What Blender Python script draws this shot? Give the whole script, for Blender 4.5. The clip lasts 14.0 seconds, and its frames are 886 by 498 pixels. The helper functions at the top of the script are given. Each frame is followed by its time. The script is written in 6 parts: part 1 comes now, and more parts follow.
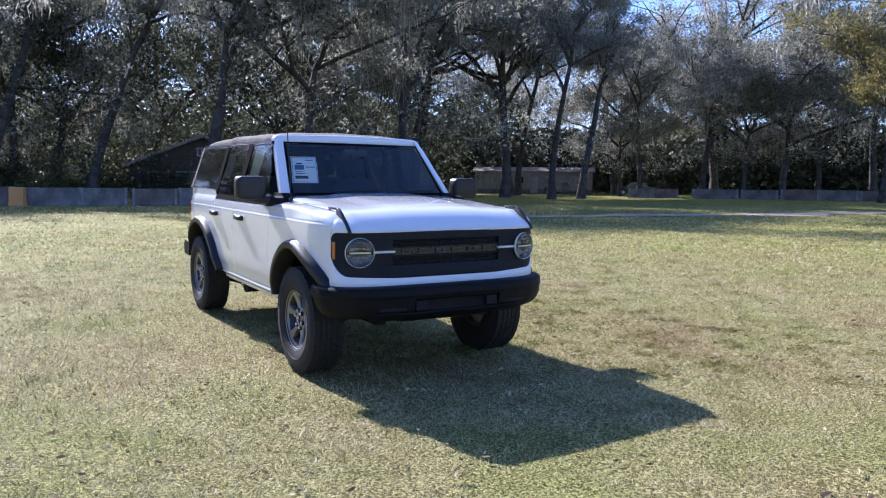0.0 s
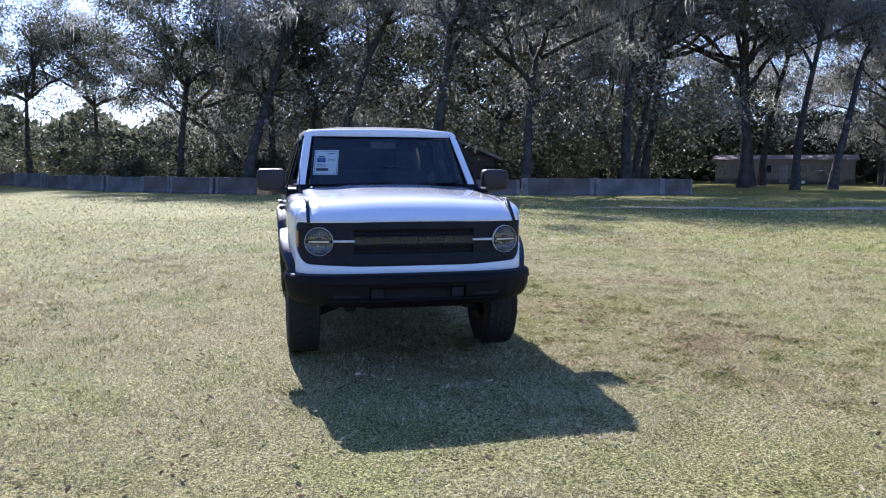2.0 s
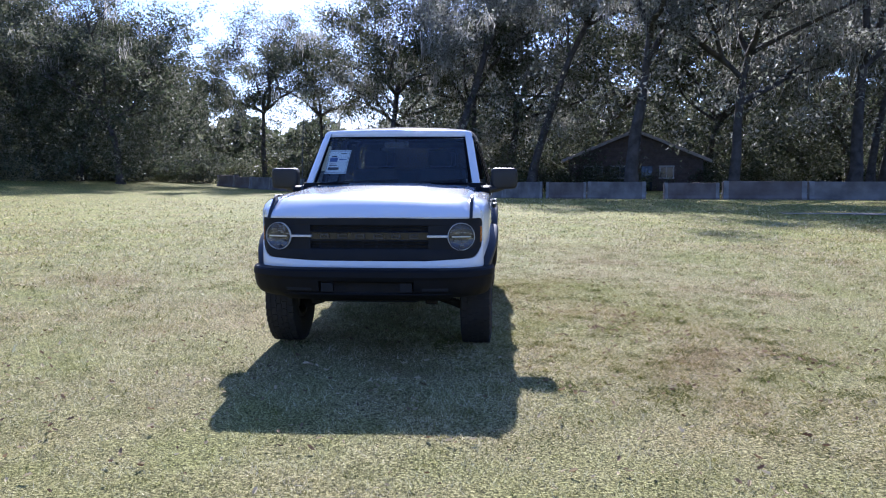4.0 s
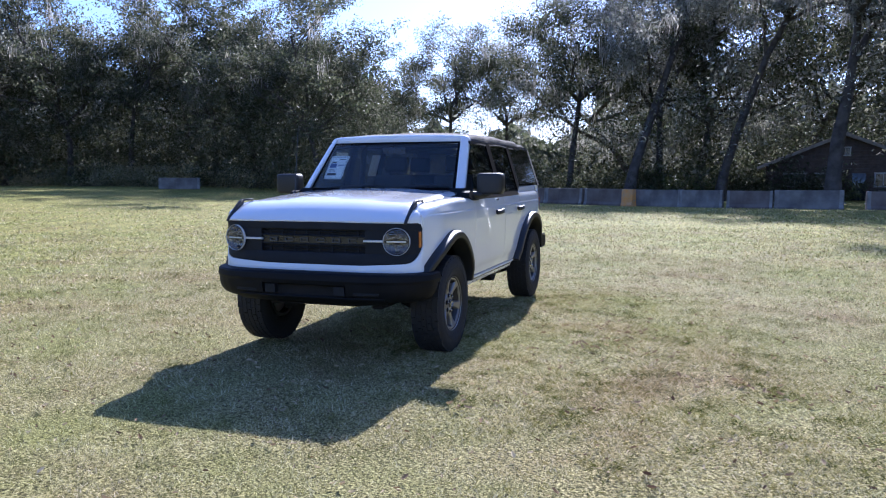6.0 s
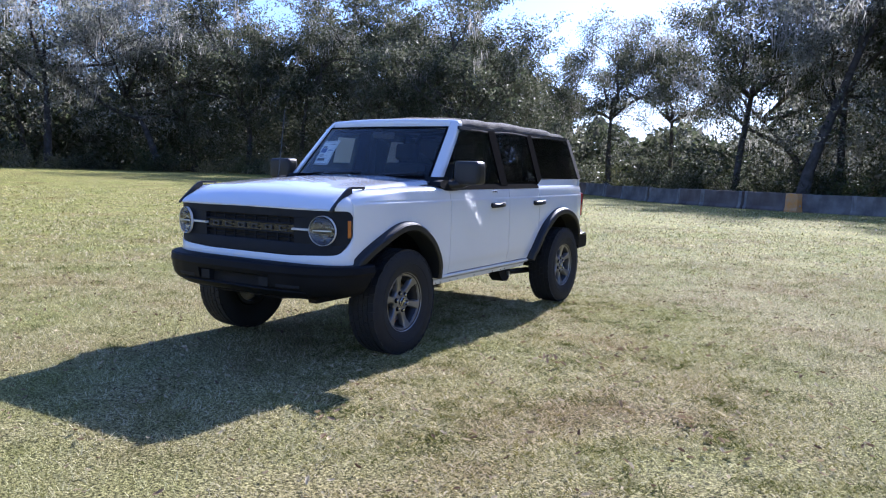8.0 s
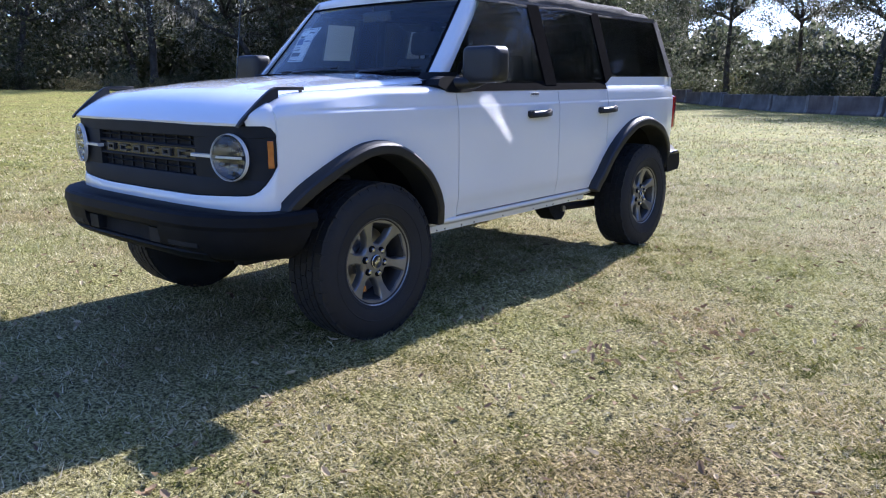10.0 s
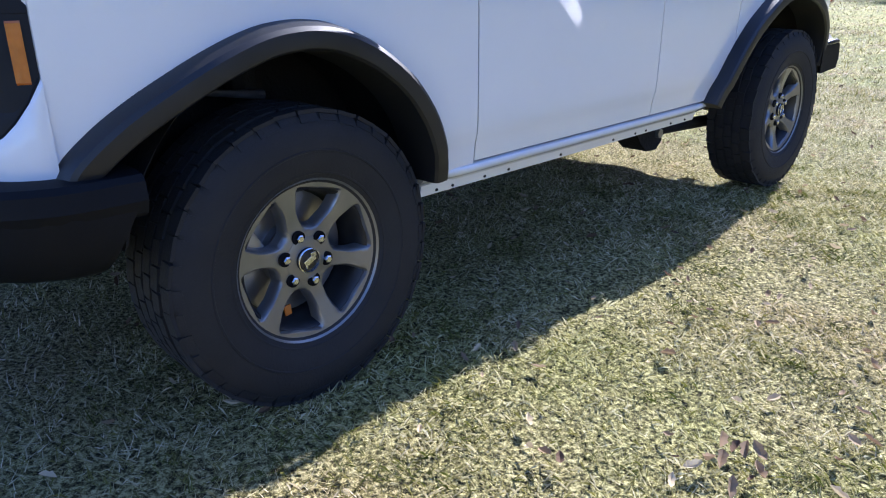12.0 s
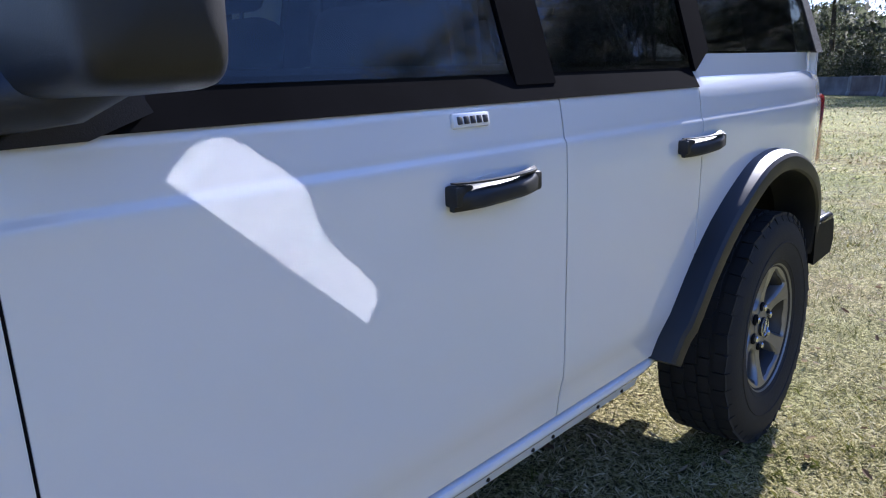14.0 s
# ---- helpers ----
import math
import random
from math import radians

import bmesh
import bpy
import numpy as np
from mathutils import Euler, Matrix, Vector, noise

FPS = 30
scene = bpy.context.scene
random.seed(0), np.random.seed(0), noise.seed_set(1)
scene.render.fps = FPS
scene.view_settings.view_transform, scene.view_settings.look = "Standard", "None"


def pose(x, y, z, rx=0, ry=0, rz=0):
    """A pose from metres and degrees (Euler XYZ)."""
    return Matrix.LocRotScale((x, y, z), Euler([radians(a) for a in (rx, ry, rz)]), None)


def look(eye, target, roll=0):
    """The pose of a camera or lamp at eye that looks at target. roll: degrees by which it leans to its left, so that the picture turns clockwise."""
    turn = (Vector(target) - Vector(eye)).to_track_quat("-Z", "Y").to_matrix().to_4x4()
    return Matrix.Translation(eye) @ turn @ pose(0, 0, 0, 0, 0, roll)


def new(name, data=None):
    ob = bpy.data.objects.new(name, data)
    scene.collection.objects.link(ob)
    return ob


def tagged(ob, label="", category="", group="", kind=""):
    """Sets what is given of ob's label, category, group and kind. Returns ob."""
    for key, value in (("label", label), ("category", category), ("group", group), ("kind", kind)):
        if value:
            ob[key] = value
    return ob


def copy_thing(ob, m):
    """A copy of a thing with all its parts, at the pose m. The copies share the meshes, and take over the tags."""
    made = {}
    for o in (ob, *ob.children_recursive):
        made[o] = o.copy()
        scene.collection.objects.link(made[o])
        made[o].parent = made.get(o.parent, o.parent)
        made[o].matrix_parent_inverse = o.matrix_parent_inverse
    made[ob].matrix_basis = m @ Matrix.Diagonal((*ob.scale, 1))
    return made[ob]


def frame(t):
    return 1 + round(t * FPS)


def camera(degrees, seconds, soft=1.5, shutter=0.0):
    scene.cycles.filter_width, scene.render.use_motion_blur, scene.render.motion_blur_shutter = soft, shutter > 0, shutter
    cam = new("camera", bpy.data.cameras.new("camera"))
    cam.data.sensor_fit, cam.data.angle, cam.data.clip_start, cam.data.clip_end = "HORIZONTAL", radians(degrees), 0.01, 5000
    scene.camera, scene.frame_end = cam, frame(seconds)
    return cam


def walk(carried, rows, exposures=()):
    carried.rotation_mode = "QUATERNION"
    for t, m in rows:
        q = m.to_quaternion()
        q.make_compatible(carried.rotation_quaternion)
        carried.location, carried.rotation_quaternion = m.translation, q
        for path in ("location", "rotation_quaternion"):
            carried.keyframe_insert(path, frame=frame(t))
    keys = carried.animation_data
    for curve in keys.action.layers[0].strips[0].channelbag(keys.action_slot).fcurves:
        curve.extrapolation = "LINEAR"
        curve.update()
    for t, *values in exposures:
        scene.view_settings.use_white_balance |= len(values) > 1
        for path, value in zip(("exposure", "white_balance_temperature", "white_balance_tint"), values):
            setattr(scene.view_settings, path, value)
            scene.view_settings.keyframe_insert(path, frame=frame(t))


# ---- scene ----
cam = camera(60.83, 14.0, soft=1.1)
PATH = [
    (0, (-2.898, -5.454, 1.449), (-1.866, -3.750, 1.272), 0.5),
    (0.5, (-2.444, -5.700, 1.448), (-1.555, -3.917, 1.264), 0.5),
    (1, (-1.991, -5.910, 1.466), (-1.254, -4.061, 1.271), 0.4),
    (1.5, (-1.512, -6.110, 1.473), (-0.926, -4.208, 1.270), 0.3),
    (2, (-1.024, -6.254, 1.474), (-0.587, -4.313, 1.267), 0.2),
    (2.5, (-0.522, -6.384, 1.468), (-0.231, -4.416, 1.260), 0.2),
    (3, (-0.018, -6.407, 1.452), (0.127, -4.423, 1.246), 0.1),
    (3.5, (0.486, -6.448, 1.435), (0.484, -4.458, 1.233), 0.1),
    (3.7, (0.686, -6.426, 1.434), (0.626, -4.437, 1.234), 0.0),
    (4.05, (1.041, -6.423, 1.426), (0.880, -4.439, 1.229), -0.0),
    (4.4, (1.398, -6.393, 1.422), (1.140, -4.419, 1.228), -0.0),
    (4.75, (1.752, -6.336, 1.419), (1.400, -4.377, 1.228), -0.1),
    (5.1, (2.097, -6.252, 1.416), (1.654, -4.311, 1.229), -0.1),
    (5.45, (2.426, -6.141, 1.413), (1.896, -4.221, 1.230), -0.0),
    (5.8, (2.736, -6.002, 1.407), (2.120, -4.107, 1.228), 0.1),
    (6, (2.906, -5.925, 1.400), (2.244, -4.046, 1.224), 0.0),
    (6.5, (3.329, -5.696, 1.393), (2.549, -3.862, 1.223), 0.3),
    (7, (3.733, -5.443, 1.386), (2.841, -3.661, 1.214), 0.8),
    (7.2, (3.854, -5.277, 1.367), (2.921, -3.517, 1.192), 1.0),
    (7.55, (4.059, -5.038, 1.358), (3.058, -3.312, 1.178), 1.3),
    (7.9, (4.159, -4.751, 1.353), (3.107, -3.053, 1.165), 1.6),
    (8.25, (4.174, -4.426, 1.350), (3.080, -2.756, 1.146), 1.8),
    (8.6, (4.119, -4.078, 1.344), (2.991, -2.436, 1.116), 1.8),
    (8.95, (4.013, -3.719, 1.332), (2.854, -2.108, 1.070), 1.7),
    (9.3, (3.874, -3.363, 1.310), (2.681, -1.788, 1.002), 1.3),
    (9.5, (3.780, -3.157, 1.279), (2.570, -1.600, 0.946), 1.1),
    (10, (3.573, -2.661, 1.253), (2.309, -1.167, 0.840), 0.3),
    (10.5, (3.333, -2.204, 1.212), (2.022, -0.781, 0.708), -0.4),
    (11, (3.028, -1.809, 1.162), (1.683, -0.451, 0.573), -0.7),
    (11.5, (2.764, -1.419, 1.114), (1.405, -0.102, 0.467), -0.9),
    (12, (2.479, -1.081, 1.113), (1.143, 0.238, 0.425), -0.1),
    (12.5, (2.216, -0.711, 1.134), (0.917, 0.654, 0.465), 0.2),
    (13, (2.136, -0.407, 1.201), (0.820, 0.975, 0.602), -1.2),
    (13.5, (1.926, -0.035, 1.245), (0.636, 1.399, 0.715), -1.1),
    (14, (1.735, 0.354, 1.298), (0.437, 1.811, 0.859), -1.2),
]
# the camera opens up as it comes close to the shaded flank
EXPOSURES = [(t, stops, kelvin, 21) for t, stops, kelvin in ((0.0, 1.33, 5380), (3.0, 1.26, 5230), (6.5, 1.25, 5230), (9.5, 1.35, 5330), (11.0, 1.46, 5300), (12.0, 1.66, 5200), (12.5, 1.68, 5180), (13.3, 1.40, 5180), (14.0, 1.28, 5260))]
walk(cam, [(t, look(eye, target, roll)) for t, eye, target, roll in PATH], EXPOSURES)

# ---- light: low winter sun behind the car, clear sky ----
SUN = Vector((-0.16, 1.47, 1.0)).normalized()
world = bpy.data.worlds.new("sky")
scene.world = world
world.use_nodes = True
wn = world.node_tree.nodes
sky = wn.new("ShaderNodeTexSky")
sky.sky_type, sky.sun_disc = "NISHITA", False
sky.sun_elevation, sky.sun_rotation = math.asin(SUN.z), math.atan2(SUN.x, SUN.y)
sky.air_density, sky.dust_density, sky.ozone_density = 1.0, 0.5, 2.0
wn["Background"].inputs["Strength"].default_value = 0.086
cool = wn.new("ShaderNodeMix")
cool.data_type, cool.blend_type = "RGBA", "MULTIPLY"
cool.inputs["Factor"].default_value = 1.0
cool.inputs["B"].default_value = (0.89, 0.95, 1.17, 1)
world.node_tree.links.new(sky.outputs[0], cool.inputs["A"])
world.node_tree.links.new(cool.outputs["Result"], wn["Background"].inputs["Color"])
lamp = bpy.data.lights.new("sun", "SUN")
lamp.energy, lamp.angle, lamp.color = 5.0, radians(0.55), (1.0, 0.91, 0.77)
sun = new("sun", lamp)
sun.matrix_world = look(SUN * 60, (0, 0, 0))
# added lamp strips stand in for sunlight off the mirror onto the driver's door: a blade with a broad head and a narrow
# tail
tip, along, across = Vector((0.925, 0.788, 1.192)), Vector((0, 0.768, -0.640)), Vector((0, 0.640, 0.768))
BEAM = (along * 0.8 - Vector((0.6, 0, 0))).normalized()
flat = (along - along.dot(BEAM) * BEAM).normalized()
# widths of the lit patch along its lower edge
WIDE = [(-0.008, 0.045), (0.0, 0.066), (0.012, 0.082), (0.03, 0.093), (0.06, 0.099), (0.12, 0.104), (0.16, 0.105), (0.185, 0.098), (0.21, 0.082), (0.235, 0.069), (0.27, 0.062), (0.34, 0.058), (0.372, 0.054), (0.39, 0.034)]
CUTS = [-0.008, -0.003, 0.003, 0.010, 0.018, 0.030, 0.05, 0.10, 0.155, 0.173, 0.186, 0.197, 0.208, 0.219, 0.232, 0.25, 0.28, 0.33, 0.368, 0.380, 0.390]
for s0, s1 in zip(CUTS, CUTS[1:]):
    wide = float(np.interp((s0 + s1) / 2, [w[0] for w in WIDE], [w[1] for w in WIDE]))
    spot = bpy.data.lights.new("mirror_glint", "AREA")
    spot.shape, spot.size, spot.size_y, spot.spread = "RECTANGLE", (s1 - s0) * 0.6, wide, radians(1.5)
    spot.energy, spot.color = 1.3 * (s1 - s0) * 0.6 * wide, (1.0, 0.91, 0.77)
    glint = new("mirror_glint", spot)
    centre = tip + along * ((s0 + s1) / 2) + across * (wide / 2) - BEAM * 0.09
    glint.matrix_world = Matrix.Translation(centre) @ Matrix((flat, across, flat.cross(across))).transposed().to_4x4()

# ---- materials ----
def material(name, colour, rough=0.5, metal=0.0, second=None, scale=8.0, detail=4.0, bump=0.0, bump_scale=60.0, coat=0.0, spread=(0.35, 0.65), rough_vary=0.0, spec=0.5):
    """A principled material whose colour wanders between two tones, with fine relief."""
    m = bpy.data.materials.new(name)
    m.use_nodes = True
    n, l = m.node_tree.nodes, m.node_tree.links
    b = n["Principled BSDF"]
    b.inputs["Base Color"].default_value = (*colour, 1)
    b.inputs["Roughness"].default_value, b.inputs["Metallic"].default_value = rough, metal
    b.inputs["Coat Weight"].default_value, b.inputs["Coat Roughness"].default_value = coat, 0.04
    b.inputs["Specular IOR Level"].default_value = spec
    where = n.new("ShaderNodeTexCoord")
    if second:
        tex, ramp = n.new("ShaderNodeTexNoise"), n.new("ShaderNodeValToRGB")
        tex.inputs["Scale"].default_value, tex.inputs["Detail"].default_value = scale, detail
        ramp.color_ramp.elements[0].position, ramp.color_ramp.elements[1].position = spread
        ramp.color_ramp.elements[0].color, ramp.color_ramp.elements[1].color = (*colour, 1), (*second, 1)
        l.new(where.outputs["Object"], tex.inputs["Vector"])
        l.new(tex.outputs["Fac"], ramp.inputs["Fac"])
        l.new(ramp.outputs["Color"], b.inputs["Base Color"])
        if rough_vary:
            mr = n.new("ShaderNodeMapRange")
            mr.inputs["To Min"].default_value, mr.inputs["To Max"].default_value = rough - rough_vary, rough + rough_vary
            l.new(tex.outputs["Fac"], mr.inputs["Value"])
            l.new(mr.outputs["Result"], b.inputs["Roughness"])
    if bump:
        fine, relief = n.new("ShaderNodeTexNoise"), n.new("ShaderNodeBump")
        fine.inputs["Scale"].default_value, fine.inputs["Detail"].default_value = bump_scale, 3
        relief.inputs["Strength"].default_value, relief.inputs["Distance"].default_value = bump, 0.02
        l.new(where.outputs["Object"], fine.inputs["Vector"])
        l.new(fine.outputs["Fac"], relief.inputs["Height"])
        l.new(relief.outputs["Normal"], b.inputs["Normal"])
    return m


def drifts(n, l, co, colour):
    """Drifts a stride or two wide, from living olive green to worn grey-brown straw."""
    tex, ramp, mix = n.new("ShaderNodeTexNoise"), n.new("ShaderNodeValToRGB"), n.new("ShaderNodeMix")
    tex.inputs["Scale"].default_value, tex.inputs["Detail"].default_value, tex.inputs["Roughness"].default_value = 0.55, 5, 0.62
    el = ramp.color_ramp.elements
    for _ in range(2):
        el.new(0.5)
    for k, (at, c) in enumerate(((0.36, (0.82, 0.875, 0.69)), (0.47, (0.955, 0.955, 0.93)), (0.57, (0.99, 0.945, 0.97)), (0.68, (0.80, 0.70, 0.715)))):
        el[k].position, el[k].color = at, (*c, 1)
    mix.data_type, mix.blend_type = "RGBA", "MULTIPLY"
    mix.inputs["Factor"].default_value = 1.0
    l.new(co.outputs["Object"], tex.inputs["Vector"])
    l.new(tex.outputs["Fac"], ramp.inputs["Fac"])
    l.new(colour, mix.inputs["A"])
    l.new(ramp.outputs["Color"], mix.inputs["B"])
    return mix.outputs["Result"]


def leafy(name, tones, through_light=0.35, rough=0.45, patches=0.0):
    """Foliage: each island takes one of several tones, and some light passes through."""
    m = bpy.data.materials.new(name)
    m.use_nodes = True
    n, l = m.node_tree.nodes, m.node_tree.links
    b, out = n["Principled BSDF"], n["Material Output"]
    geo, ramp, trans, mix = n.new("ShaderNodeNewGeometry"), n.new("ShaderNodeValToRGB"), n.new("ShaderNodeBsdfTranslucent"), n.new("ShaderNodeMixShader")
    el = ramp.color_ramp.elements
    while len(el) < len(tones):
        el.new(0.5)
    for k, tone in enumerate(tones):
        el[k].position, el[k].color = k / (len(tones) - 1), (*tone, 1)
    b.inputs["Roughness"].default_value, b.inputs["Specular IOR Level"].default_value = rough, 0.06 if patches else 0.25
    mix.inputs[0].default_value = through_light
    pick = geo.outputs["Random Per Island"]
    if patches:
        # green tufts a hand to an arm wide stand in the straw
        co, tex, far = n.new("ShaderNodeTexCoord"), n.new("ShaderNodeTexNoise"), n.new("ShaderNodeMapRange")
        tex.inputs["Scale"].default_value, tex.inputs["Detail"].default_value, tex.inputs["Roughness"].default_value = 2.6, 6, 0.66
        far.inputs["From Min"].default_value, far.inputs["From Max"].default_value = 0.50, 0.64
        far.inputs["To Min"].default_value, far.inputs["To Max"].default_value = 0.17, 0.17 - patches
        add, scaled = n.new("ShaderNodeMath"), n.new("ShaderNodeMath")
        add.use_clamp, scaled.operation = True, "MULTIPLY"
        scaled.inputs[1].default_value = 0.78
        l.new(co.outputs["Object"], tex.inputs["Vector"])
        l.new(tex.outputs["Fac"], far.inputs["Value"])
        l.new(far.outputs["Result"], add.inputs[0])
        l.new(pick, scaled.inputs[0])
        l.new(scaled.outputs[0], add.inputs[1])
        pick = add.outputs[0]
    l.new(pick, ramp.inputs["Fac"])
    tone = ramp.outputs["Color"]
    if patches:
        tone = drifts(n, l, co, tone)
    l.new(tone, b.inputs["Base Color"])
    l.new(tone, trans.inputs["Color"])
    l.new(b.outputs[0], mix.inputs[1])
    l.new(trans.outputs[0], mix.inputs[2])
    l.new(mix.outputs[0], out.inputs["Surface"])
    return m


def glass(name, tint, rough=0.0):
    """A thin pane: clear or tinted light passes straight through, with a glossy face."""
    m = bpy.data.materials.new(name)
    m.use_nodes = True
    n, l = m.node_tree.nodes, m.node_tree.links
    n.remove(n["Principled BSDF"])
    clear, gloss, mix = n.new("ShaderNodeBsdfTransparent"), n.new("ShaderNodeBsdfGlossy"), n.new("ShaderNodeMixShader")
    edge, fifth, scaled = n.new("ShaderNodeLayerWeight"), n.new("ShaderNodeMath"), n.new("ShaderNodeMath")
    edge.inputs["Blend"].default_value = 0.5
    fifth.operation, scaled.operation = "POWER", "MULTIPLY_ADD"
    fifth.inputs[1].default_value, scaled.inputs[1].default_value, scaled.inputs[2].default_value = 5.0, 0.85, 0.045
    clear.inputs["Color"].default_value = (*tint, 1)
    gloss.inputs["Roughness"].default_value = rough
    l.new(edge.outputs["Facing"], fifth.inputs[0])
    l.new(fifth.outputs[0], scaled.inputs[0])
    l.new(scaled.outputs[0], mix.inputs[0])
    l.new(clear.outputs[0], mix.inputs[1])
    l.new(gloss.outputs[0], mix.inputs[2])
    l.new(mix.outputs[0], n["Material Output"].inputs["Surface"])
    return m


PAINT = material("white_paint", (0.77, 0.78, 0.785), 0.22, second=(0.74, 0.75, 0.76), scale=1.2, coat=1.0, bump=0.003, bump_scale=2.5, spec=0.5)
PLASTIC = material("black_plastic", (0.010, 0.0105, 0.0115), 0.44, second=(0.015, 0.0155, 0.0165), scale=5, spec=0.45, bump=0.05, bump_scale=500, rough_vary=0.08)
BUMPER = material("dull_black_plastic", (0.006, 0.0065, 0.0078), 0.6, second=(0.009, 0.0095, 0.011), scale=5, spec=0.14, bump=0.05, bump_scale=500, rough_vary=0.08)
GRILLE = material("grey_grille_plastic", (0.013, 0.015, 0.019), 0.55, second=(0.018, 0.020, 0.024), scale=6, spec=0.15, bump=0.05, bump_scale=400)
DARK = material("underbody_black", (0.007, 0.007, 0.0075), 0.8, second=(0.016, 0.014, 0.013), spec=0.3, scale=7, bump=0.2, bump_scale=80)
RUBBER = material("tyre_rubber", (0.011, 0.011, 0.012), 0.75, second=(0.018, 0.0175, 0.017), scale=9, spec=0.45, bump=0.15, bump_scale=160, rough_vary=0.1)
RIM = material("carbon_grey_alloy", (0.20, 0.197, 0.19), 0.30, 0.65, second=(0.235, 0.23, 0.222), scale=12, coat=0.4, bump=0.02, bump_scale=700)
RIM_IN = material("barrel_dark_metal", (0.025, 0.026, 0.028), 0.45, 0.6, second=(0.045, 0.044, 0.043), scale=8)
CHROME = material("bright_metal", (0.62, 0.63, 0.64), 0.18, 1.0, second=(0.55, 0.56, 0.57), scale=20)
STEEL = material("brake_steel", (0.46, 0.46, 0.46), 0.35, 0.9, second=(0.34, 0.33, 0.32), scale=14)
FABRIC = material("soft_top_fabric", (0.048, 0.043, 0.040), 0.9, second=(0.075, 0.067, 0.060), scale=5, bump=0.35, bump_scale=220)
TRIM = material("gloss_black_trim", (0.012, 0.012, 0.014), 0.25, second=(0.018, 0.018, 0.02), scale=9)
INSIDE = material("dark_interior", (0.013, 0.013, 0.015), 0.8, second=(0.02, 0.02, 0.022), scale=10, bump=0.1, bump_scale=200)
SEAT = material("grey_seat_cloth", (0.024, 0.024, 0.027), 0.9, second=(0.036, 0.036, 0.039), scale=14, bump=0.2, bump_scale=300)
RED = material("red_lamp_lens", (0.45, 0.012, 0.015), 0.12, second=(0.3, 0.006, 0.01), scale=16, coat=1.0)
AMBER = material("amber_lens", (0.46, 0.13, 0.014), 0.2, second=(0.38, 0.10, 0.010), scale=30, coat=1.0)
WHITE_LENS = material("frosted_white_lens", (0.72, 0.72, 0.70), 0.2, second=(0.62, 0.62, 0.60), scale=40, coat=1.0)
PAPER = material("white_paper", (0.82, 0.83, 0.84), 0.6, second=(0.77, 0.78, 0.79), scale=6)
INK = material("black_ink", (0.03, 0.03, 0.035), 0.6, second=(0.05, 0.05, 0.055), scale=20)
BLUE_INK = material("blue_ink", (0.05, 0.09, 0.25), 0.6, second=(0.07, 0.11, 0.28), scale=20)
BADGE = material("grey_badge", (0.032, 0.033, 0.036), 0.5, second=(0.040, 0.041, 0.044), scale=20)
REFLECTOR = material("lamp_reflector", (0.13, 0.13, 0.125), 0.3, 1.0, second=(0.18, 0.18, 0.172), scale=30)
LENS_DARK = material("dark_projector_lens", (0.03, 0.03, 0.035), 0.05, second=(0.05, 0.05, 0.055), scale=10, coat=1.0)
SCREEN = glass("windshield_glass", (0.90, 0.93, 0.92))
DOOR_GLASS = glass("clear_door_glass", (0.62, 0.67, 0.65))
TINT = glass("tinted_glass", (0.45, 0.48, 0.49))
VINYL = glass("smoked_vinyl_window", (0.34, 0.36, 0.37), 0.04)
LAMP_GLASS = glass("clear_lamp_glass", (0.95, 0.96, 0.96))
MIRROR = material("mirror_silver", (0.9, 0.9, 0.9), 0.02, 1.0)
THIN_PAPER = leafy("thin_paper", [(0.80, 0.81, 0.80), (0.84, 0.85, 0.84)], 0.55, 0.6)
BARK = material("oak_bark", (0.04, 0.034, 0.029), 0.95, second=(0.095, 0.084, 0.075), scale=2.5, detail=8, bump=0.9, bump_scale=14)
LEAF = leafy("oak_leaves", [(0.12, 0.13, 0.095), (0.19, 0.198, 0.15), (0.28, 0.285, 0.235), (0.42, 0.415, 0.36)], 0.65, 0.5)
LEAF_GOLD = leafy("yellowing_leaves", [(0.12, 0.12, 0.04), (0.22, 0.19, 0.06), (0.30, 0.25, 0.09), (0.16, 0.15, 0.065)], 0.5)
MOSS = leafy("spanish_moss", [(0.30, 0.285, 0.25), (0.40, 0.385, 0.34), (0.52, 0.50, 0.45)], 0.7, 0.9)
SHRUB = leafy("shrub_leaves", [(0.045, 0.06, 0.022), (0.08, 0.1, 0.035), (0.13, 0.135, 0.06), (0.19, 0.17, 0.09)], 0.35)
# shrub leaves once more, with sunlight put into paler tones
SHRUB_SUNLIT = leafy("sunlit_shrub_leaves", [(0.13, 0.14, 0.06), (0.22, 0.21, 0.10), (0.34, 0.31, 0.18), (0.42, 0.38, 0.25)], 0.5)
REED = leafy("dry_reeds", [(0.22, 0.19, 0.11), (0.32, 0.28, 0.17), (0.16, 0.16, 0.08)], 0.4)
LEAF_GREEN = leafy("woodland_leaves", [(0.04, 0.052, 0.028), (0.068, 0.082, 0.042), (0.115, 0.122, 0.075), (0.22, 0.215, 0.165)], 0.6, 0.5)
BLADE = leafy("lawn_grass", [(0.085, 0.105, 0.018), (0.24, 0.225, 0.06), (0.46, 0.415, 0.20), (0.69, 0.62, 0.36), (0.95, 0.87, 0.60)], 0.26, 0.6, patches=0.5)
DEAD_LEAF = leafy("fallen_leaves", [(0.10, 0.06, 0.038), (0.22, 0.145, 0.085), (0.40, 0.30, 0.18), (0.55, 0.44, 0.27), (0.68, 0.57, 0.37)], 0.2, 0.95)
FAR_WOODS = material("distant_foliage", (0.03, 0.036, 0.022), 0.9, second=(0.075, 0.08, 0.05), scale=0.9, detail=10, bump=1.0, bump_scale=1.2)
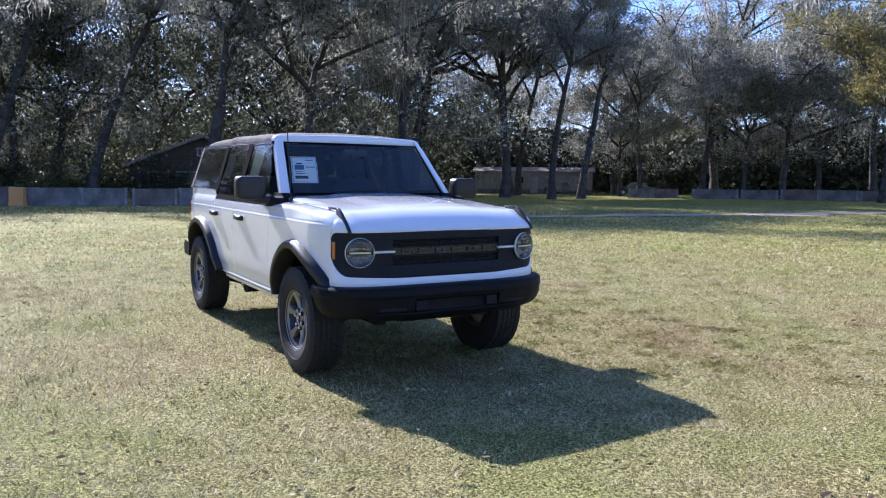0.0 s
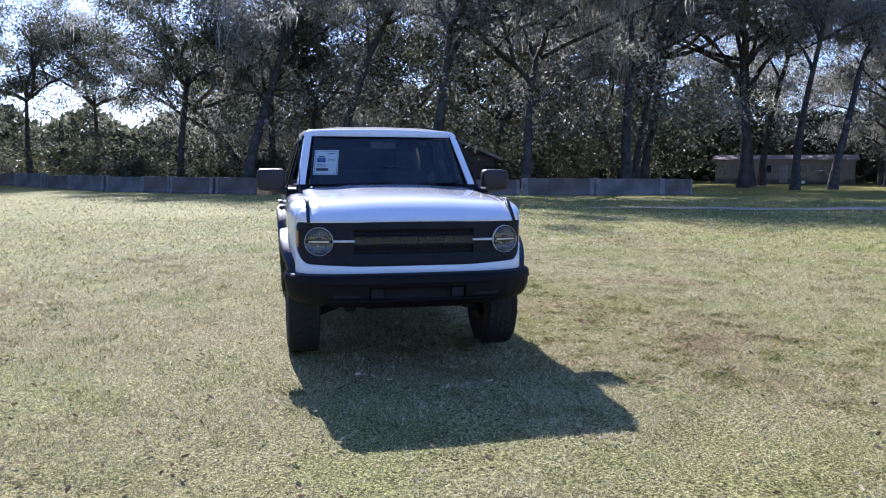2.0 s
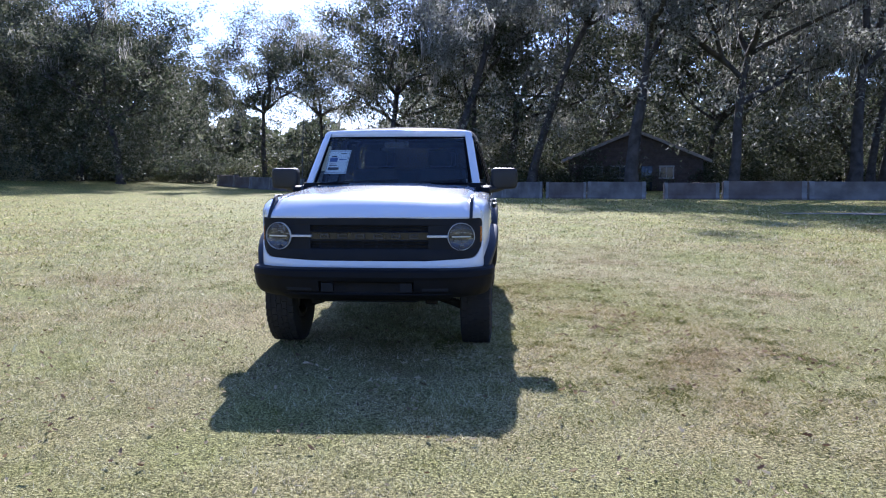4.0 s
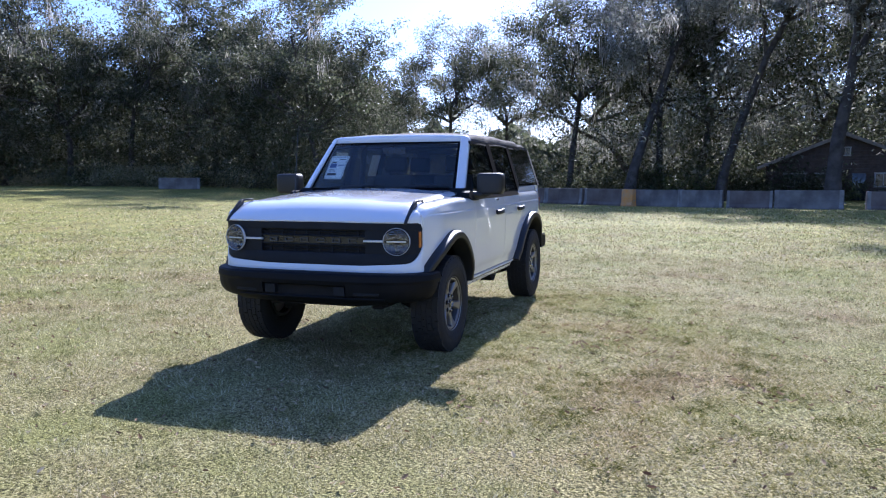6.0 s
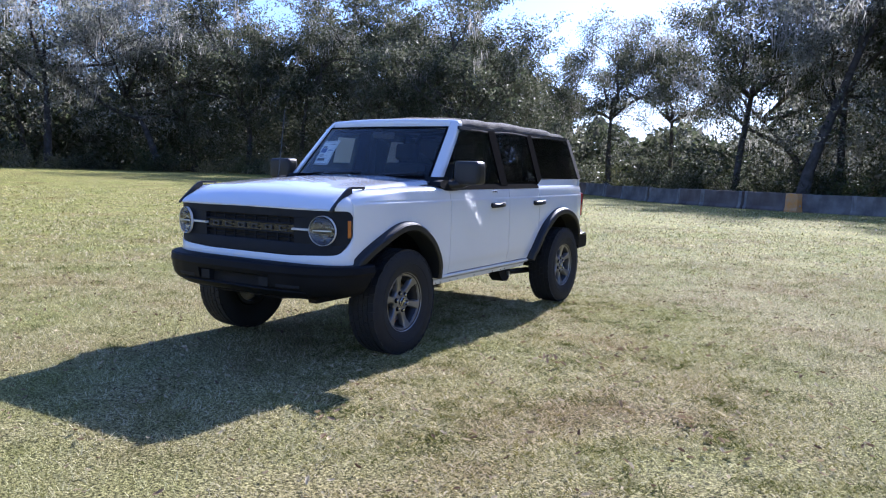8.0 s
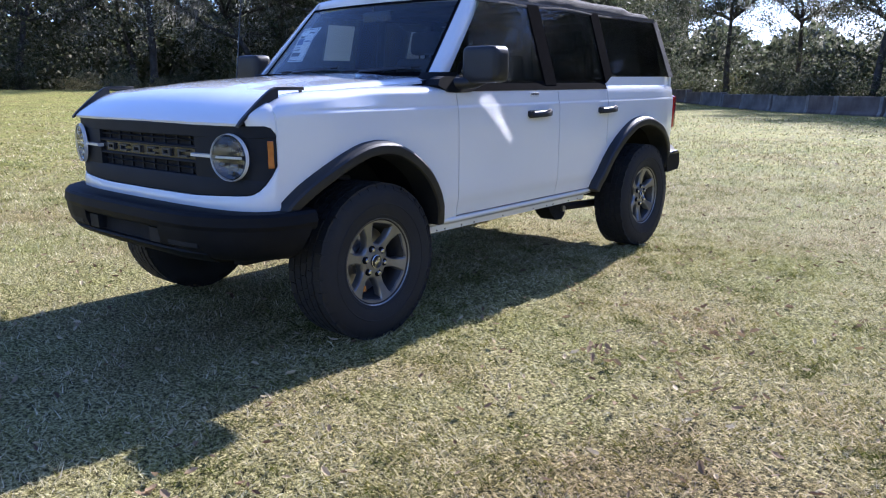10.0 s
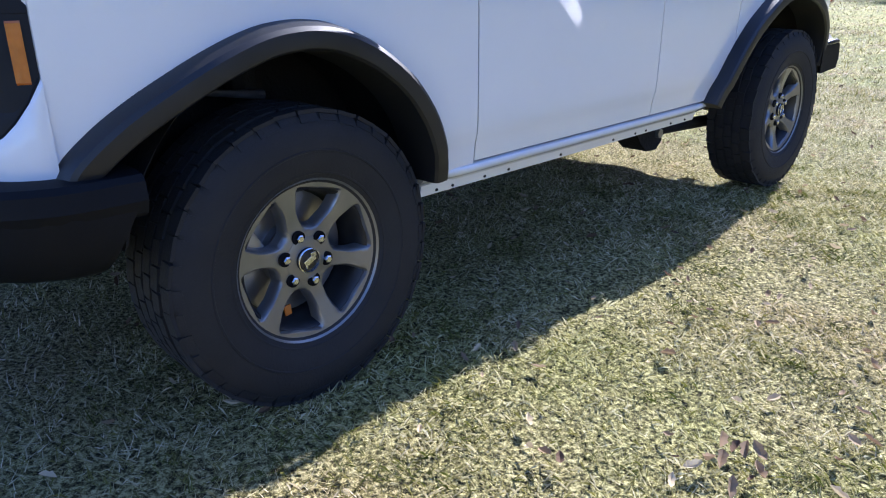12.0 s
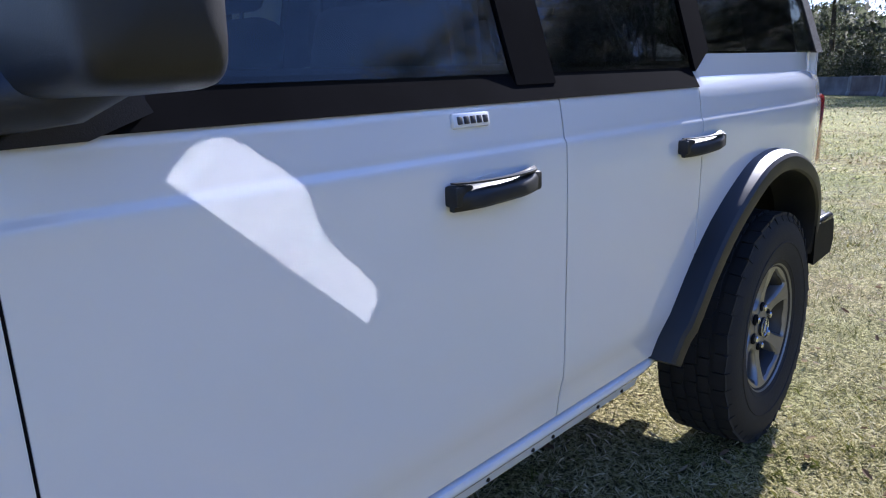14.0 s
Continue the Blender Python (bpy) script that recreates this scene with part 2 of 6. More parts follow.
CONCRETE = material("weathered_concrete", (0.105, 0.094, 0.083), 0.9, second=(0.20, 0.182, 0.163), scale=1.6, detail=8, bump=0.3, bump_scale=40)
CONCRETE_PALE = material("pale_concrete", (0.15, 0.138, 0.125), 0.9, second=(0.26, 0.243, 0.222), scale=2.0, detail=8, bump=0.3, bump_scale=40)
CONCRETE_BROWN = material("stained_concrete", (0.105, 0.08, 0.066), 0.9, second=(0.17, 0.14, 0.12), scale=1.4, detail=8, bump=0.3, bump_scale=40)
ORANGE = material("faded_orange_paint", (0.62, 0.27, 0.05), 0.7, second=(0.5, 0.3, 0.14), scale=3, detail=8)
SIDING = material("brown_timber_siding", (0.062, 0.044, 0.034), 0.85, second=(0.09, 0.066, 0.052), scale=3, bump=0.3, bump_scale=20)
BEIGE = material("beige_siding", (0.34, 0.30, 0.25), 0.8, second=(0.28, 0.25, 0.21), scale=2)
ROOF = material("brown_shingles", (0.26, 0.20, 0.17), 0.95, second=(0.36, 0.29, 0.25), scale=5, bump=0.5, bump_scale=25)
WHITE_TRIM = material("weathered_house_trim", (0.40, 0.385, 0.36), 0.7, second=(0.30, 0.29, 0.27), scale=4)
BARGE = material("weathered_board", (0.22, 0.19, 0.16), 0.85, second=(0.3, 0.27, 0.23), scale=4)
WELL = material("dull_black", (0.004, 0.004, 0.0045), 0.9, second=(0.007, 0.007, 0.0075), scale=9, spec=0.15)
PILLAR = material("felted_black", (0.004, 0.004, 0.0048), 1.0, second=(0.006, 0.006, 0.007), scale=9, spec=0.02)
PAINT_DARK = material("dark_car_paint", (0.02, 0.022, 0.028), 0.3, second=(0.03, 0.032, 0.04), scale=2, coat=1.0)
PANE = material("dark_window_pane", (0.03, 0.035, 0.04), 0.08, second=(0.05, 0.055, 0.06), scale=2)


# ---- building blocks ----
def part(name, bm, mat, parent=None, label="", smooth=35.0):
    """One mesh object from a bmesh, under a thing or a part."""
    bmesh.ops.recalc_face_normals(bm, faces=bm.faces)
    me = bpy.data.meshes.new(name)
    bm.to_mesh(me)
    bm.free()
    me.materials.append(mat)
    if smooth:
        me.shade_smooth()
        me.set_sharp_from_angle(angle=radians(smooth))
    ob = new(name, me)
    if parent:
        ob.parent = parent
    if label:
        ob["label"] = label
    return ob


def raw(name, verts, faces, mat, parent=None, label=""):
    """One mesh object from arrays of corners and equal-sized faces."""
    me = bpy.data.meshes.new(name)
    verts, faces = np.asarray(verts, np.float32), np.asarray(faces, np.int32)
    k = faces.shape[1]
    me.vertices.add(len(verts))
    me.vertices.foreach_set("co", verts.ravel())
    me.loops.add(faces.size)
    me.loops.foreach_set("vertex_index", faces.ravel())
    me.polygons.add(len(faces))
    me.polygons.foreach_set("loop_start", np.arange(0, faces.size, k, dtype=np.int32))
    me.update(calc_edges=True)
    me.materials.append(mat)
    ob = new(name, me)
    if parent:
        ob.parent = parent
    if label:
        ob["label"] = label
    return ob


def B():
    return bmesh.new()


def loft(bm, loops, closed=True, cap=True):
    """Skin a row of loops of equal length."""
    rows = [[bm.verts.new(p) for p in loop] for loop in loops]
    n = len(rows[0])
    for a, b in zip(rows, rows[1:]):
        for k in range(n if closed else n - 1):
            bm.faces.new((a[k], a[(k + 1) % n], b[(k + 1) % n], b[k]))
    if cap and closed:
        bm.faces.new(rows[0][::-1])
        bm.faces.new(rows[-1])
    return bm


def sheet(bm, f, us, vs, inward):
    """A surface f(u, v) with thickness: inward is an offset or a function of (u, v)."""
    go = inward if callable(inward) else (lambda u, v: Vector(inward))
    outer = [[Vector(f(u, v)) for v in vs] for u in us]
    inner = [[outer[i][j] + Vector(go(u, v)) for j, v in enumerate(vs)] for i, u in enumerate(us)]
    loops = [o + i[::-1] for o, i in zip(outer, inner)]
    return loft(bm, loops, True, True)


def box(bm, centre, size, bevel=0.01, segments=2, turn=None):
    m = Matrix.Translation(centre) @ (turn or Matrix()) @ Matrix.Diagonal((*size, 1))
    made = bmesh.ops.create_cube(bm, size=1.0, matrix=m)
    if bevel:
        edges = list({e for v in made["verts"] for e in v.link_edges})
        bmesh.ops.bevel(bm, geom=edges, offset=bevel, segments=segments, affect="EDGES", profile=0.5, clamp_overlap=True)
    return bm


def ring(centre, axis, radius, n=16, start=0.0):
    """Points of a circle round an axis."""
    axis = Vector(axis).normalized()
    a = axis.orthogonal().normalized()
    b = axis.cross(a)
    return [Vector(centre) + radius * (math.cos(start + 2 * math.pi * k / n) * a + math.sin(start + 2 * math.pi * k / n) * b) for k in range(n)]


def rod(bm, points, radii, n=10):
    """A tube along points; radii one number or one for each."""
    pts = [Vector(p) for p in points]
    radii = radii if hasattr(radii, "__len__") else [radii] * len(pts)
    axis = (pts[-1] - pts[0]).normalized()
    ref = axis.orthogonal().normalized()
    loops = []
    for k, p in enumerate(pts):
        d = (pts[min(k + 1, len(pts) - 1)] - pts[max(k - 1, 0)]).normalized()
        a = (ref - ref.dot(d) * d).normalized()
        b = d.cross(a)
        loops.append([p + radii[k] * (math.cos(2 * math.pi * j / n) * a + math.sin(2 * math.pi * j / n) * b) for j in range(n)])
    return loft(bm, loops)


def lathe(bm, profile, n=48, axis="x"):
    """Turn (radius, along) points round the x axis through the origin; the profile is a closed loop."""
    loops = []
    for k in range(n):
        c, s = math.cos(2 * math.pi * k / n), math.sin(2 * math.pi * k / n)
        loops.append([Vector((x, r * c, r * s)) for r, x in profile])
    rows = [[bm.verts.new(p) for p in loop] for loop in loops]
    m = len(profile)
    for k in range(n):
        a, b = rows[k], rows[(k + 1) % n]
        for j in range(m):
            bm.faces.new((a[j], a[(j + 1) % m], b[(j + 1) % m], b[j]))
    return bm


def lerp(table, x):
    """Piecewise linear through (x, y) pairs."""
    xs, ys = zip(*table)
    return float(np.interp(x, xs, ys))


def soft(table, x):
    """Smooth curve through (x, y) pairs, by blended straight pieces."""
    h = 0.04
    return sum(lerp(table, x + d * h) for d in (-1, -0.5, 0, 0.5, 1)) / 5


def steps(a, b, n):
    return [a + (b - a) * k / n for k in range(n + 1)]


def thing(name, label, category, group="", kind="", at=None):
    ob = tagged(new(name), label, category, group, kind)
    if at is not None:
        ob.matrix_basis = at
    return ob

# ---- ground ----
def rise(x, y):
    """The field lifts gently towards the woods on the far side."""
    d = -x * 0.966 + y * 0.259
    t = np.clip((d - 20.0) / 45.0, 0, 1)
    # swell under the rear wheels, set to meet the car's fitted pitch
    swell = np.clip((y - 0.2) / 2.6, 0, 1)
    return 1.0 * t * t * (3 - 2 * t) + 0.035 * swell * swell * (3 - 2 * swell)


def graded(fine, step, far, growth=1.16):
    half, d = [0.0], step
    while half[-1] < far:
        if half[-1] > fine:
            d *= growth
        half.append(half[-1] + d)
    return np.array([-v for v in half[:0:-1]] + half)


def lawn_material():
    m = bpy.data.materials.new("dormant_lawn")
    m.use_nodes = True
    n, l = m.node_tree.nodes, m.node_tree.links
    b = n["Principled BSDF"]
    b.inputs["Roughness"].default_value = 0.85
    b.inputs["Specular IOR Level"].default_value = 0.1
    co = n.new("ShaderNodeTexCoord")

    def tex(scale, detail=4.0, stretch=(1, 1, 1), rough=0.55):
        mp, t = n.new("ShaderNodeMapping"), n.new("ShaderNodeTexNoise")
        mp.inputs["Scale"].default_value = stretch
        t.inputs["Scale"].default_value, t.inputs["Detail"].default_value, t.inputs["Roughness"].default_value = scale, detail, rough
        l.new(co.outputs["Object"], mp.inputs["Vector"])
        l.new(mp.outputs["Vector"], t.inputs["Vector"])
        return t.outputs["Fac"]

    def ramp(fac, stops):
        r = n.new("ShaderNodeValToRGB")
        el = r.color_ramp.elements
        while len(el) < len(stops):
            el.new(0.5)
        for k, (p, c) in enumerate(stops):
            el[k].position, el[k].color = p, (*c, 1)
        l.new(fac, r.inputs["Fac"])
        return r.outputs["Color"]

    def mix(fac, a, c, mode="MIX"):
        x = n.new("ShaderNodeMix")
        x.data_type, x.blend_type = "RGBA", mode
        if isinstance(fac, float):
            x.inputs["Factor"].default_value = fac
        else:
            l.new(fac, x.inputs["Factor"])
        l.new(a, x.inputs["A"])
        l.new(c, x.inputs["B"])
        return x.outputs["Result"]

    grain = ramp(tex(26, 5, (1, 1, 1), 0.82), [(0.35, (0.055, 0.05, 0.014)), (0.45, (0.18, 0.174, 0.042)), (0.54, (0.325, 0.312, 0.09)), (0.66, (0.60, 0.57, 0.25))])
    green = ramp(tex(24, 5, (1, 1, 1), 0.82), [(0.36, (0.04, 0.046, 0.01)), (0.5, (0.19, 0.195, 0.042)), (0.65, (0.46, 0.435, 0.14))])
    patch = ramp(tex(0.7, 9, (1, 1, 1), 0.68), [(0.42, (0, 0, 0)), (0.62, (1, 1, 1))])
    base = mix(patch, grain, green)
    dirt = ramp(tex(9, 5), [(0.4, (0.13, 0.105, 0.07)), (0.65, (0.24, 0.2, 0.14))])
    bare = ramp(tex(1.3, 7, (1, 1, 1), 0.6), [(0.58, (0, 0, 0)), (0.74, (0.5, 0.5, 0.5))])
    base = mix(bare, base, dirt)
    # clumps as wide as a hand: the hollows' shade put into the colour between paler tufts
    tuft_shade = ramp(tex(11, 6, (1, 1, 1), 0.75), [(0.38, (0.12, 0.115, 0.10)), (0.50, (0.95, 0.95, 0.95)), (0.60, (1.65, 1.6, 1.52))])
    base = mix(1.0, base, tuft_shade, "MULTIPLY")
    # faint wheel tracks: broken, slightly darker arcs
    wave = n.new("ShaderNodeTexWave")
    mp = n.new("ShaderNodeMapping")
    mp.inputs["Location"].default_value = (9.0, -14.0, 0)
    wave.wave_type, wave.rings_direction = "RINGS", "Z"
    wave.inputs["Scale"].default_value, wave.inputs["Distortion"].default_value, wave.inputs["Detail"].default_value = 0.16, 3.0, 2
    l.new(co.outputs["Object"], mp.inputs["Vector"])
    l.new(mp.outputs["Vector"], wave.inputs["Vector"])
    track = ramp(wave.outputs["Fac"], [(0.0, (0.72, 0.69, 0.62)), (0.14, (1, 1, 1))])
    keep = ramp(tex(0.35, 3), [(0.45, (0, 0, 0)), (0.6, (1, 1, 1))])
    base = mix(keep, base, mix(1.0, base, track, "MULTIPLY"))
    # thatch and soil round the car, darkened for shade between the blades; open lawn colour further out
    thatch_shade = ramp(tex(60, 6, (1, 1, 1), 0.8), [(0.41, (0.024, 0.021, 0.009)), (0.50, (0.20, 0.182, 0.066)), (0.60, (0.62, 0.56, 0.26))])
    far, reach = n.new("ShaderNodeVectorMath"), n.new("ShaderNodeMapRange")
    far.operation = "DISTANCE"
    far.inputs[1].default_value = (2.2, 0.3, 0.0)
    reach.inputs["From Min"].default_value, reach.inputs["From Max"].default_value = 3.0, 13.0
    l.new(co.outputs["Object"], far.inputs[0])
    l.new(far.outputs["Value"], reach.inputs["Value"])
    base = mix(reach.outputs["Result"], thatch_shade, base)
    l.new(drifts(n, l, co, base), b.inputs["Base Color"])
    relief = n.new("ShaderNodeBump")
    relief.inputs["Strength"].default_value, relief.inputs["Distance"].default_value = 1.0, 0.03
    l.new(tex(30, 6, (1, 1, 1), 0.7), relief.inputs["Height"])
    l.new(relief.outputs["Normal"], b.inputs["Normal"])
    return m


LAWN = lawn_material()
SAND = material("sandy_track", (0.26, 0.20, 0.13), 0.95, second=(0.46, 0.38, 0.28), scale=0.8, detail=8, bump=0.4, bump_scale=20)


def bumps(x, y):
    near = np.exp(-((x / 16) ** 2 + (y / 16) ** 2))
    return near * (0.006 * np.sin(x * 2.3 + 1.1 * np.sin(y * 1.7)) + 0.005 * np.sin(y * 3.1 + 1.3 * np.sin(x * 2.9)))


gx, gy = graded(14, 0.3, 900), graded(14, 0.3, 900)
mx, my = np.meshgrid(gx, gy)
mz = rise(mx, my) + bumps(mx, my) - 0.012
idx = np.arange(mx.size).reshape(mx.shape)
quads = np.stack([idx[:-1, :-1], idx[:-1, 1:], idx[1:, 1:], idx[1:, :-1]], -1).reshape(-1, 4)
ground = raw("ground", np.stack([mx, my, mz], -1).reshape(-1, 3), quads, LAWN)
ground.data.shade_smooth()
tagged(ground, "dormant mown lawn of straw and green grass", "lawn", kind="structure")

# pale sandy track across the far right of the field
pts = [(11, 21, 0.5), (17, 20, 1.0), (24, 18.3, 1.3), (31, 17, 1.5), (40, 16, 1.6), (60, 15, 2.0), (90, 14, 2.4)]
vs, fs = [], []
for k in range(61):
    x = 11 + 79 * k / 60
    y, w = np.interp(x, [p[0] for p in pts], [p[1] for p in pts]), np.interp(x, [p[0] for p in pts], [p[2] for p in pts])
    w *= 0.8 + 0.25 * math.sin(x * 0.9) + 0.15 * math.sin(x * 2.3 + 1)
    y += 0.4 * math.sin(x * 0.6)
    for q in steps(-1, 1, 4):
        vs.append((x, y + q * w, rise(x, y + q * w) + 0.012))
for k in range(60):
    for j in range(4):
        a = k * 5 + j
        fs.append((a, a + 1, a + 6, a + 5))
track = raw("sand_track", vs, fs, SAND)
tagged(track, "pale worn sandy track across the lawn", "track", kind="structure")

# ---- the car: nose towards -y, front axle at y = 0, ground at z = 0 ----
AXLE, HUB = 2.95, 0.405
car = thing("suv", "white four-door off-road suv with black flares and dark soft top", "car")
# pitched nose down so that its rear fits the camera's view from close by
car.matrix_basis = pose(0, 0.3, 0.4, 0.7) @ pose(0, -0.3, -0.4)

SECTION = [(0.44, 0.872), (0.55, 0.890), (0.615, 0.899), (0.64, 0.908), (0.70, 0.913), (0.95, 0.922), (1.07, 0.9245), (1.140, 0.9243), (1.152, 0.9237), (1.157, 0.9224), (1.162, 0.9186), (1.166, 0.9173), (1.176, 0.9168), (1.235, 0.9085), (1.252, 0.8955), (1.265, 0.881), (1.40, 0.866)]
FLARE_F = [(-0.60, 0.715), (-0.575, 0.765), (-0.50, 0.832), (-0.42, 0.885), (-0.28, 0.957), (-0.14, 1.006), (-0.03, 1.016), (0.07, 1.005), (0.20, 0.953), (0.33, 0.857), (0.42, 0.737), (0.47, 0.60), (0.472, 0.535)]
FLARE_R = [(2.12, 0.545), (2.15, 0.605), (2.25, 0.737), (2.38, 0.860), (2.52, 0.947), (2.66, 1.012), (2.80, 1.033), (2.93, 1.028), (3.08, 0.986), (3.20, 0.925), (3.31, 0.83), (3.36, 0.74), (3.365, 0.60)]


def side(y, z):
    """Half the body's width at a place along the flank."""
    w = lerp(SECTION, z)
    if y < 0.08 and z > 1.176:
        # the fender leans in above its crease, cut off to end the sunlit patch
        w -= 0.20 * min(0.07, z - 1.176) * min(1.0, (0.08 - y) / 0.2)
    if y < -0.25:
        w -= 0.055 * ((-0.25 - y) / 0.33) ** 2
    if y > 3.1:
        w -= 0.05 * ((y - 3.1) / 0.42) ** 2
    return w


def arch(y, flare, drop):
    return lerp(flare, y) - drop if flare[0][0] < y < flare[-1][0] else 0.0


def flank(name, s, ya, yb, bottom, top, parent, label="", n=22, slant=lambda u: 0.0, extra=()):
    """One outer panel between two shut lines; extra rows roll over the top edge: (inwards, upwards)."""
    bm = B()
    vs = steps(0, 1, 48)

    def f(u, v):
        y = ya + (yb - ya) * u
        lo, hi = bottom(y), top(y)
        if v <= 1:
            # rows crowd round the belt crease, at the same heights all along the flank
            za = min(1.12, lo + 0.85 * (hi - lo))
            zb = min(1.205, za + 0.75 * (hi - za))
            z = lo + (za - lo) * v / 0.5 if v <= 0.5 else za + (zb - za) * (v - 0.5) / 0.375 if v <= 0.875 else zb + (hi - zb) * (v - 0.875) / 0.125
            return (s * side(y, z), y + slant(u) * (z - 1.3), z)
        k = int(round(v)) - 2
        return (s * (side(y, hi) - extra[k][0]), y, hi + extra[k][1] * (1 + 0.6 * min(1.0, max(0.0, (-0.2 - y) / 0.38))))

    rows = vs + [2 + k for k in range(len(extra))]
    us = steps(0, 1, n)
    return part(name, sheet(bm, f, us, rows, lambda u, v: (-0.018 * s, 0, -0.004 if v > 1 else 0)), PAINT, parent, label)


FENDER_TOP = [(-0.60, 1.118), (-0.56, 1.152), (-0.50, 1.178), (-0.40, 1.198), (-0.25, 1.217), (0.0, 1.232), (0.30, 1.238), (0.60, 1.236)]
ROLL = [(0.006, 0.010), (0.018, 0.018), (0.04, 0.026), (0.08, 0.034), (0.125, 0.038)]


def fender_low(y):
    a = arch(y, FLARE_F, 0.045)
    return a if a else (0.74 if y < 0 else 0.54)


for s in (-1, 1):
    flank("front_fender", s, -0.581, 0.598, lambda y: max(0.54, min(fender_low(y), soft(FENDER_TOP, y) - 0.05)), lambda y: soft(FENDER_TOP, y), car, n=48, slant=lambda u: -0.035 * max(0.0, (u - 0.9) / 0.1) ** 2, extra=ROLL)
    door_a = flank("front_door", s, 0.6025, 1.6405, lambda y: 0.552, lambda y: 1.264, car, n=14, slant=lambda u: -0.035)
    door_b = flank("rear_door", s, 1.6450, 2.3005, lambda y: max(0.552, arch(y, FLARE_R, 0.05)), lambda y: 1.267, car, n=26, slant=lambda u: -0.035 * (1 - 0.8 * u))
    flank("rear_quarter_panel", s, 2.306, 3.50, lambda y: arch(y, FLARE_R, 0.05) or 0.62, lambda y: lerp([(2.306, 1.271), (2.33, 1.325), (3.5, 1.33)], y), car, n=56, slant=lambda u: -0.007 * (1 - u))
    # rounded rocker bar along the sill
    sill = [(0.872, 0.545), (0.886, 0.5445), (0.894, 0.541), (0.898, 0.534), (0.8975, 0.526), (0.892, 0.518), (0.882, 0.512), (0.874, 0.508), (0.868, 0.50), (0.85, 0.50), (0.85, 0.545)]
    part("rocker_panel", loft(B(), [[Vector((s * (x - (0.02 if k in (0, 12) else 0.0)), 0.42 + 1.80 * k / 12, z)) for x, z in sill] for k in range(13)]), PAINT, car)
    for door, y0 in ((door_a, 1.402), (door_b, 2.279)):
        # pull handle: a dark bar on two feet with a bright cap edge
        bm = B()
        x0 = side(y0, 1.13)
        grip = []
        for u in steps(0, 1, 16):
            k, low, tall = min(1.0, math.sin(math.pi * (0.06 + 0.88 * u)) ** 0.5 * 1.08), 1.073 + 0.007 * u, 0.040 + 0.004 * max(0.0, u - 0.75) * 4
            grip.append([Vector((s * (x0 + px * k), y0 - 0.121 + 0.242 * u, low + tall * pz)) for px, pz in ((0.020, 0.02), (0.036, 0.0), (0.043, 0.14), (0.044, 0.55), (0.040, 0.72), (0.026, 0.97), (0.016, 1.0), (0.014, 0.5))])
        loft(bm, grip)
        for e in (-0.1, 0.1):
            box(bm, (s * (x0 + 0.012), y0 + e, 1.098), (0.03, 0.045, 0.036), 0.006)
        h = part("door_handle", bm, PLASTIC, door, "black pull handle")
        bm = B()
        sheet(bm, lambda u, v: (s * (x0 + 0.0185 + 0.026 * math.sin(math.pi * u) ** 0.5), y0 - 0.115 + 0.23 * u, 1.1175 + 0.003 * v), steps(0, 1, 10), [0, 1], (-0.012 * s, 0, 0))
        part("handle_cap", bm, PLASTIC, h, "glossy strip along the handle")
        bm = B()
        lathe(bm, [(0.0, 0.0), (0.05, 0.0), (0.05, -0.008), (0.0, -0.008)], 24)
        bmesh.ops.scale(bm, vec=(1, 1.6, 0.62), verts=bm.verts)
        bmesh.ops.translate(bm, vec=(s * (x0 + 0.0015 + (0.008 if s < 0 else 0)), y0, 1.091), verts=bm.verts)
        part("handle_cup", bm, PAINT, door)
    for door, yd in ((door_a, 0.600), (door_b, 1.6428)):
        # black strip added down the shut line, standing in for the gap's shade
        bm = B()
        sheet(bm, lambda u, v: (s * (side(yd, 0.553 + 0.710 * u) - 0.0030), yd - 0.035 * (0.553 + 0.710 * u - 1.3) + 0.0060 * (v - 0.5), 0.553 + 0.710 * u), steps(0, 1, 36), [0, 1], (-0.01 * s, 0, 0))
        part("door_seal", bm, WELL, door, "black strip filling the shut line")
    # inner sill with pinch flange; dark pegs stand in for its shaded holes
    bm = B()
    sheet(bm, lambda u, v: (s * (0.868 - 0.012 * v), 0.42 + 1.68 * u, 0.506 - 0.038 * v), steps(0, 1, 10), [0, 1], (-0.006 * s, 0, 0))
    flange = part("sill_flange", bm, PAINT, car)
    for y in (0.49, 0.56, 0.71, 0.83, 1.12, 1.46, 1.62, 1.70, 1.90, 2.02):
        bm = B()
        rod(bm, [(s * 0.855, y, 0.480), (s * 0.8632, y, 0.480)], 0.005, 8)
        part("drain_hole", bm, DARK, flange)
    # belt moulding and the black strip under the glass
    bm = B()
    sheet(bm, lambda u, v: (s * (0.9105 - 0.0385 * v), 0.62 + 1.685 * u, 1.2405 + 0.0675 * v), steps(0, 1, 10), [0, 0.12, 0.5, 1], (-0.02 * s, 0, 0))
    part("belt_moulding", bm, PILLAR, car, "matt black strip under the side glass")

# keypad on the driver's door
pad = B()
box(pad, (0.9125, 1.362, 1.217), (0.012, 0.098, 0.026), 0.005, turn=Matrix.Rotation(radians(-12), 4, "Y"))
pad = part("keypad", pad, PAINT, car, "small white keypad with five dark buttons")
for k in range(5):
    bm = B()
    box(bm, (0.9193, 1.328 + 0.017 * k, 1.218), (0.004, 0.011, 0.013), 0.001, turn=Matrix.Rotation(radians(-12), 4, "Y"))
    part("button", bm, INK, pad)


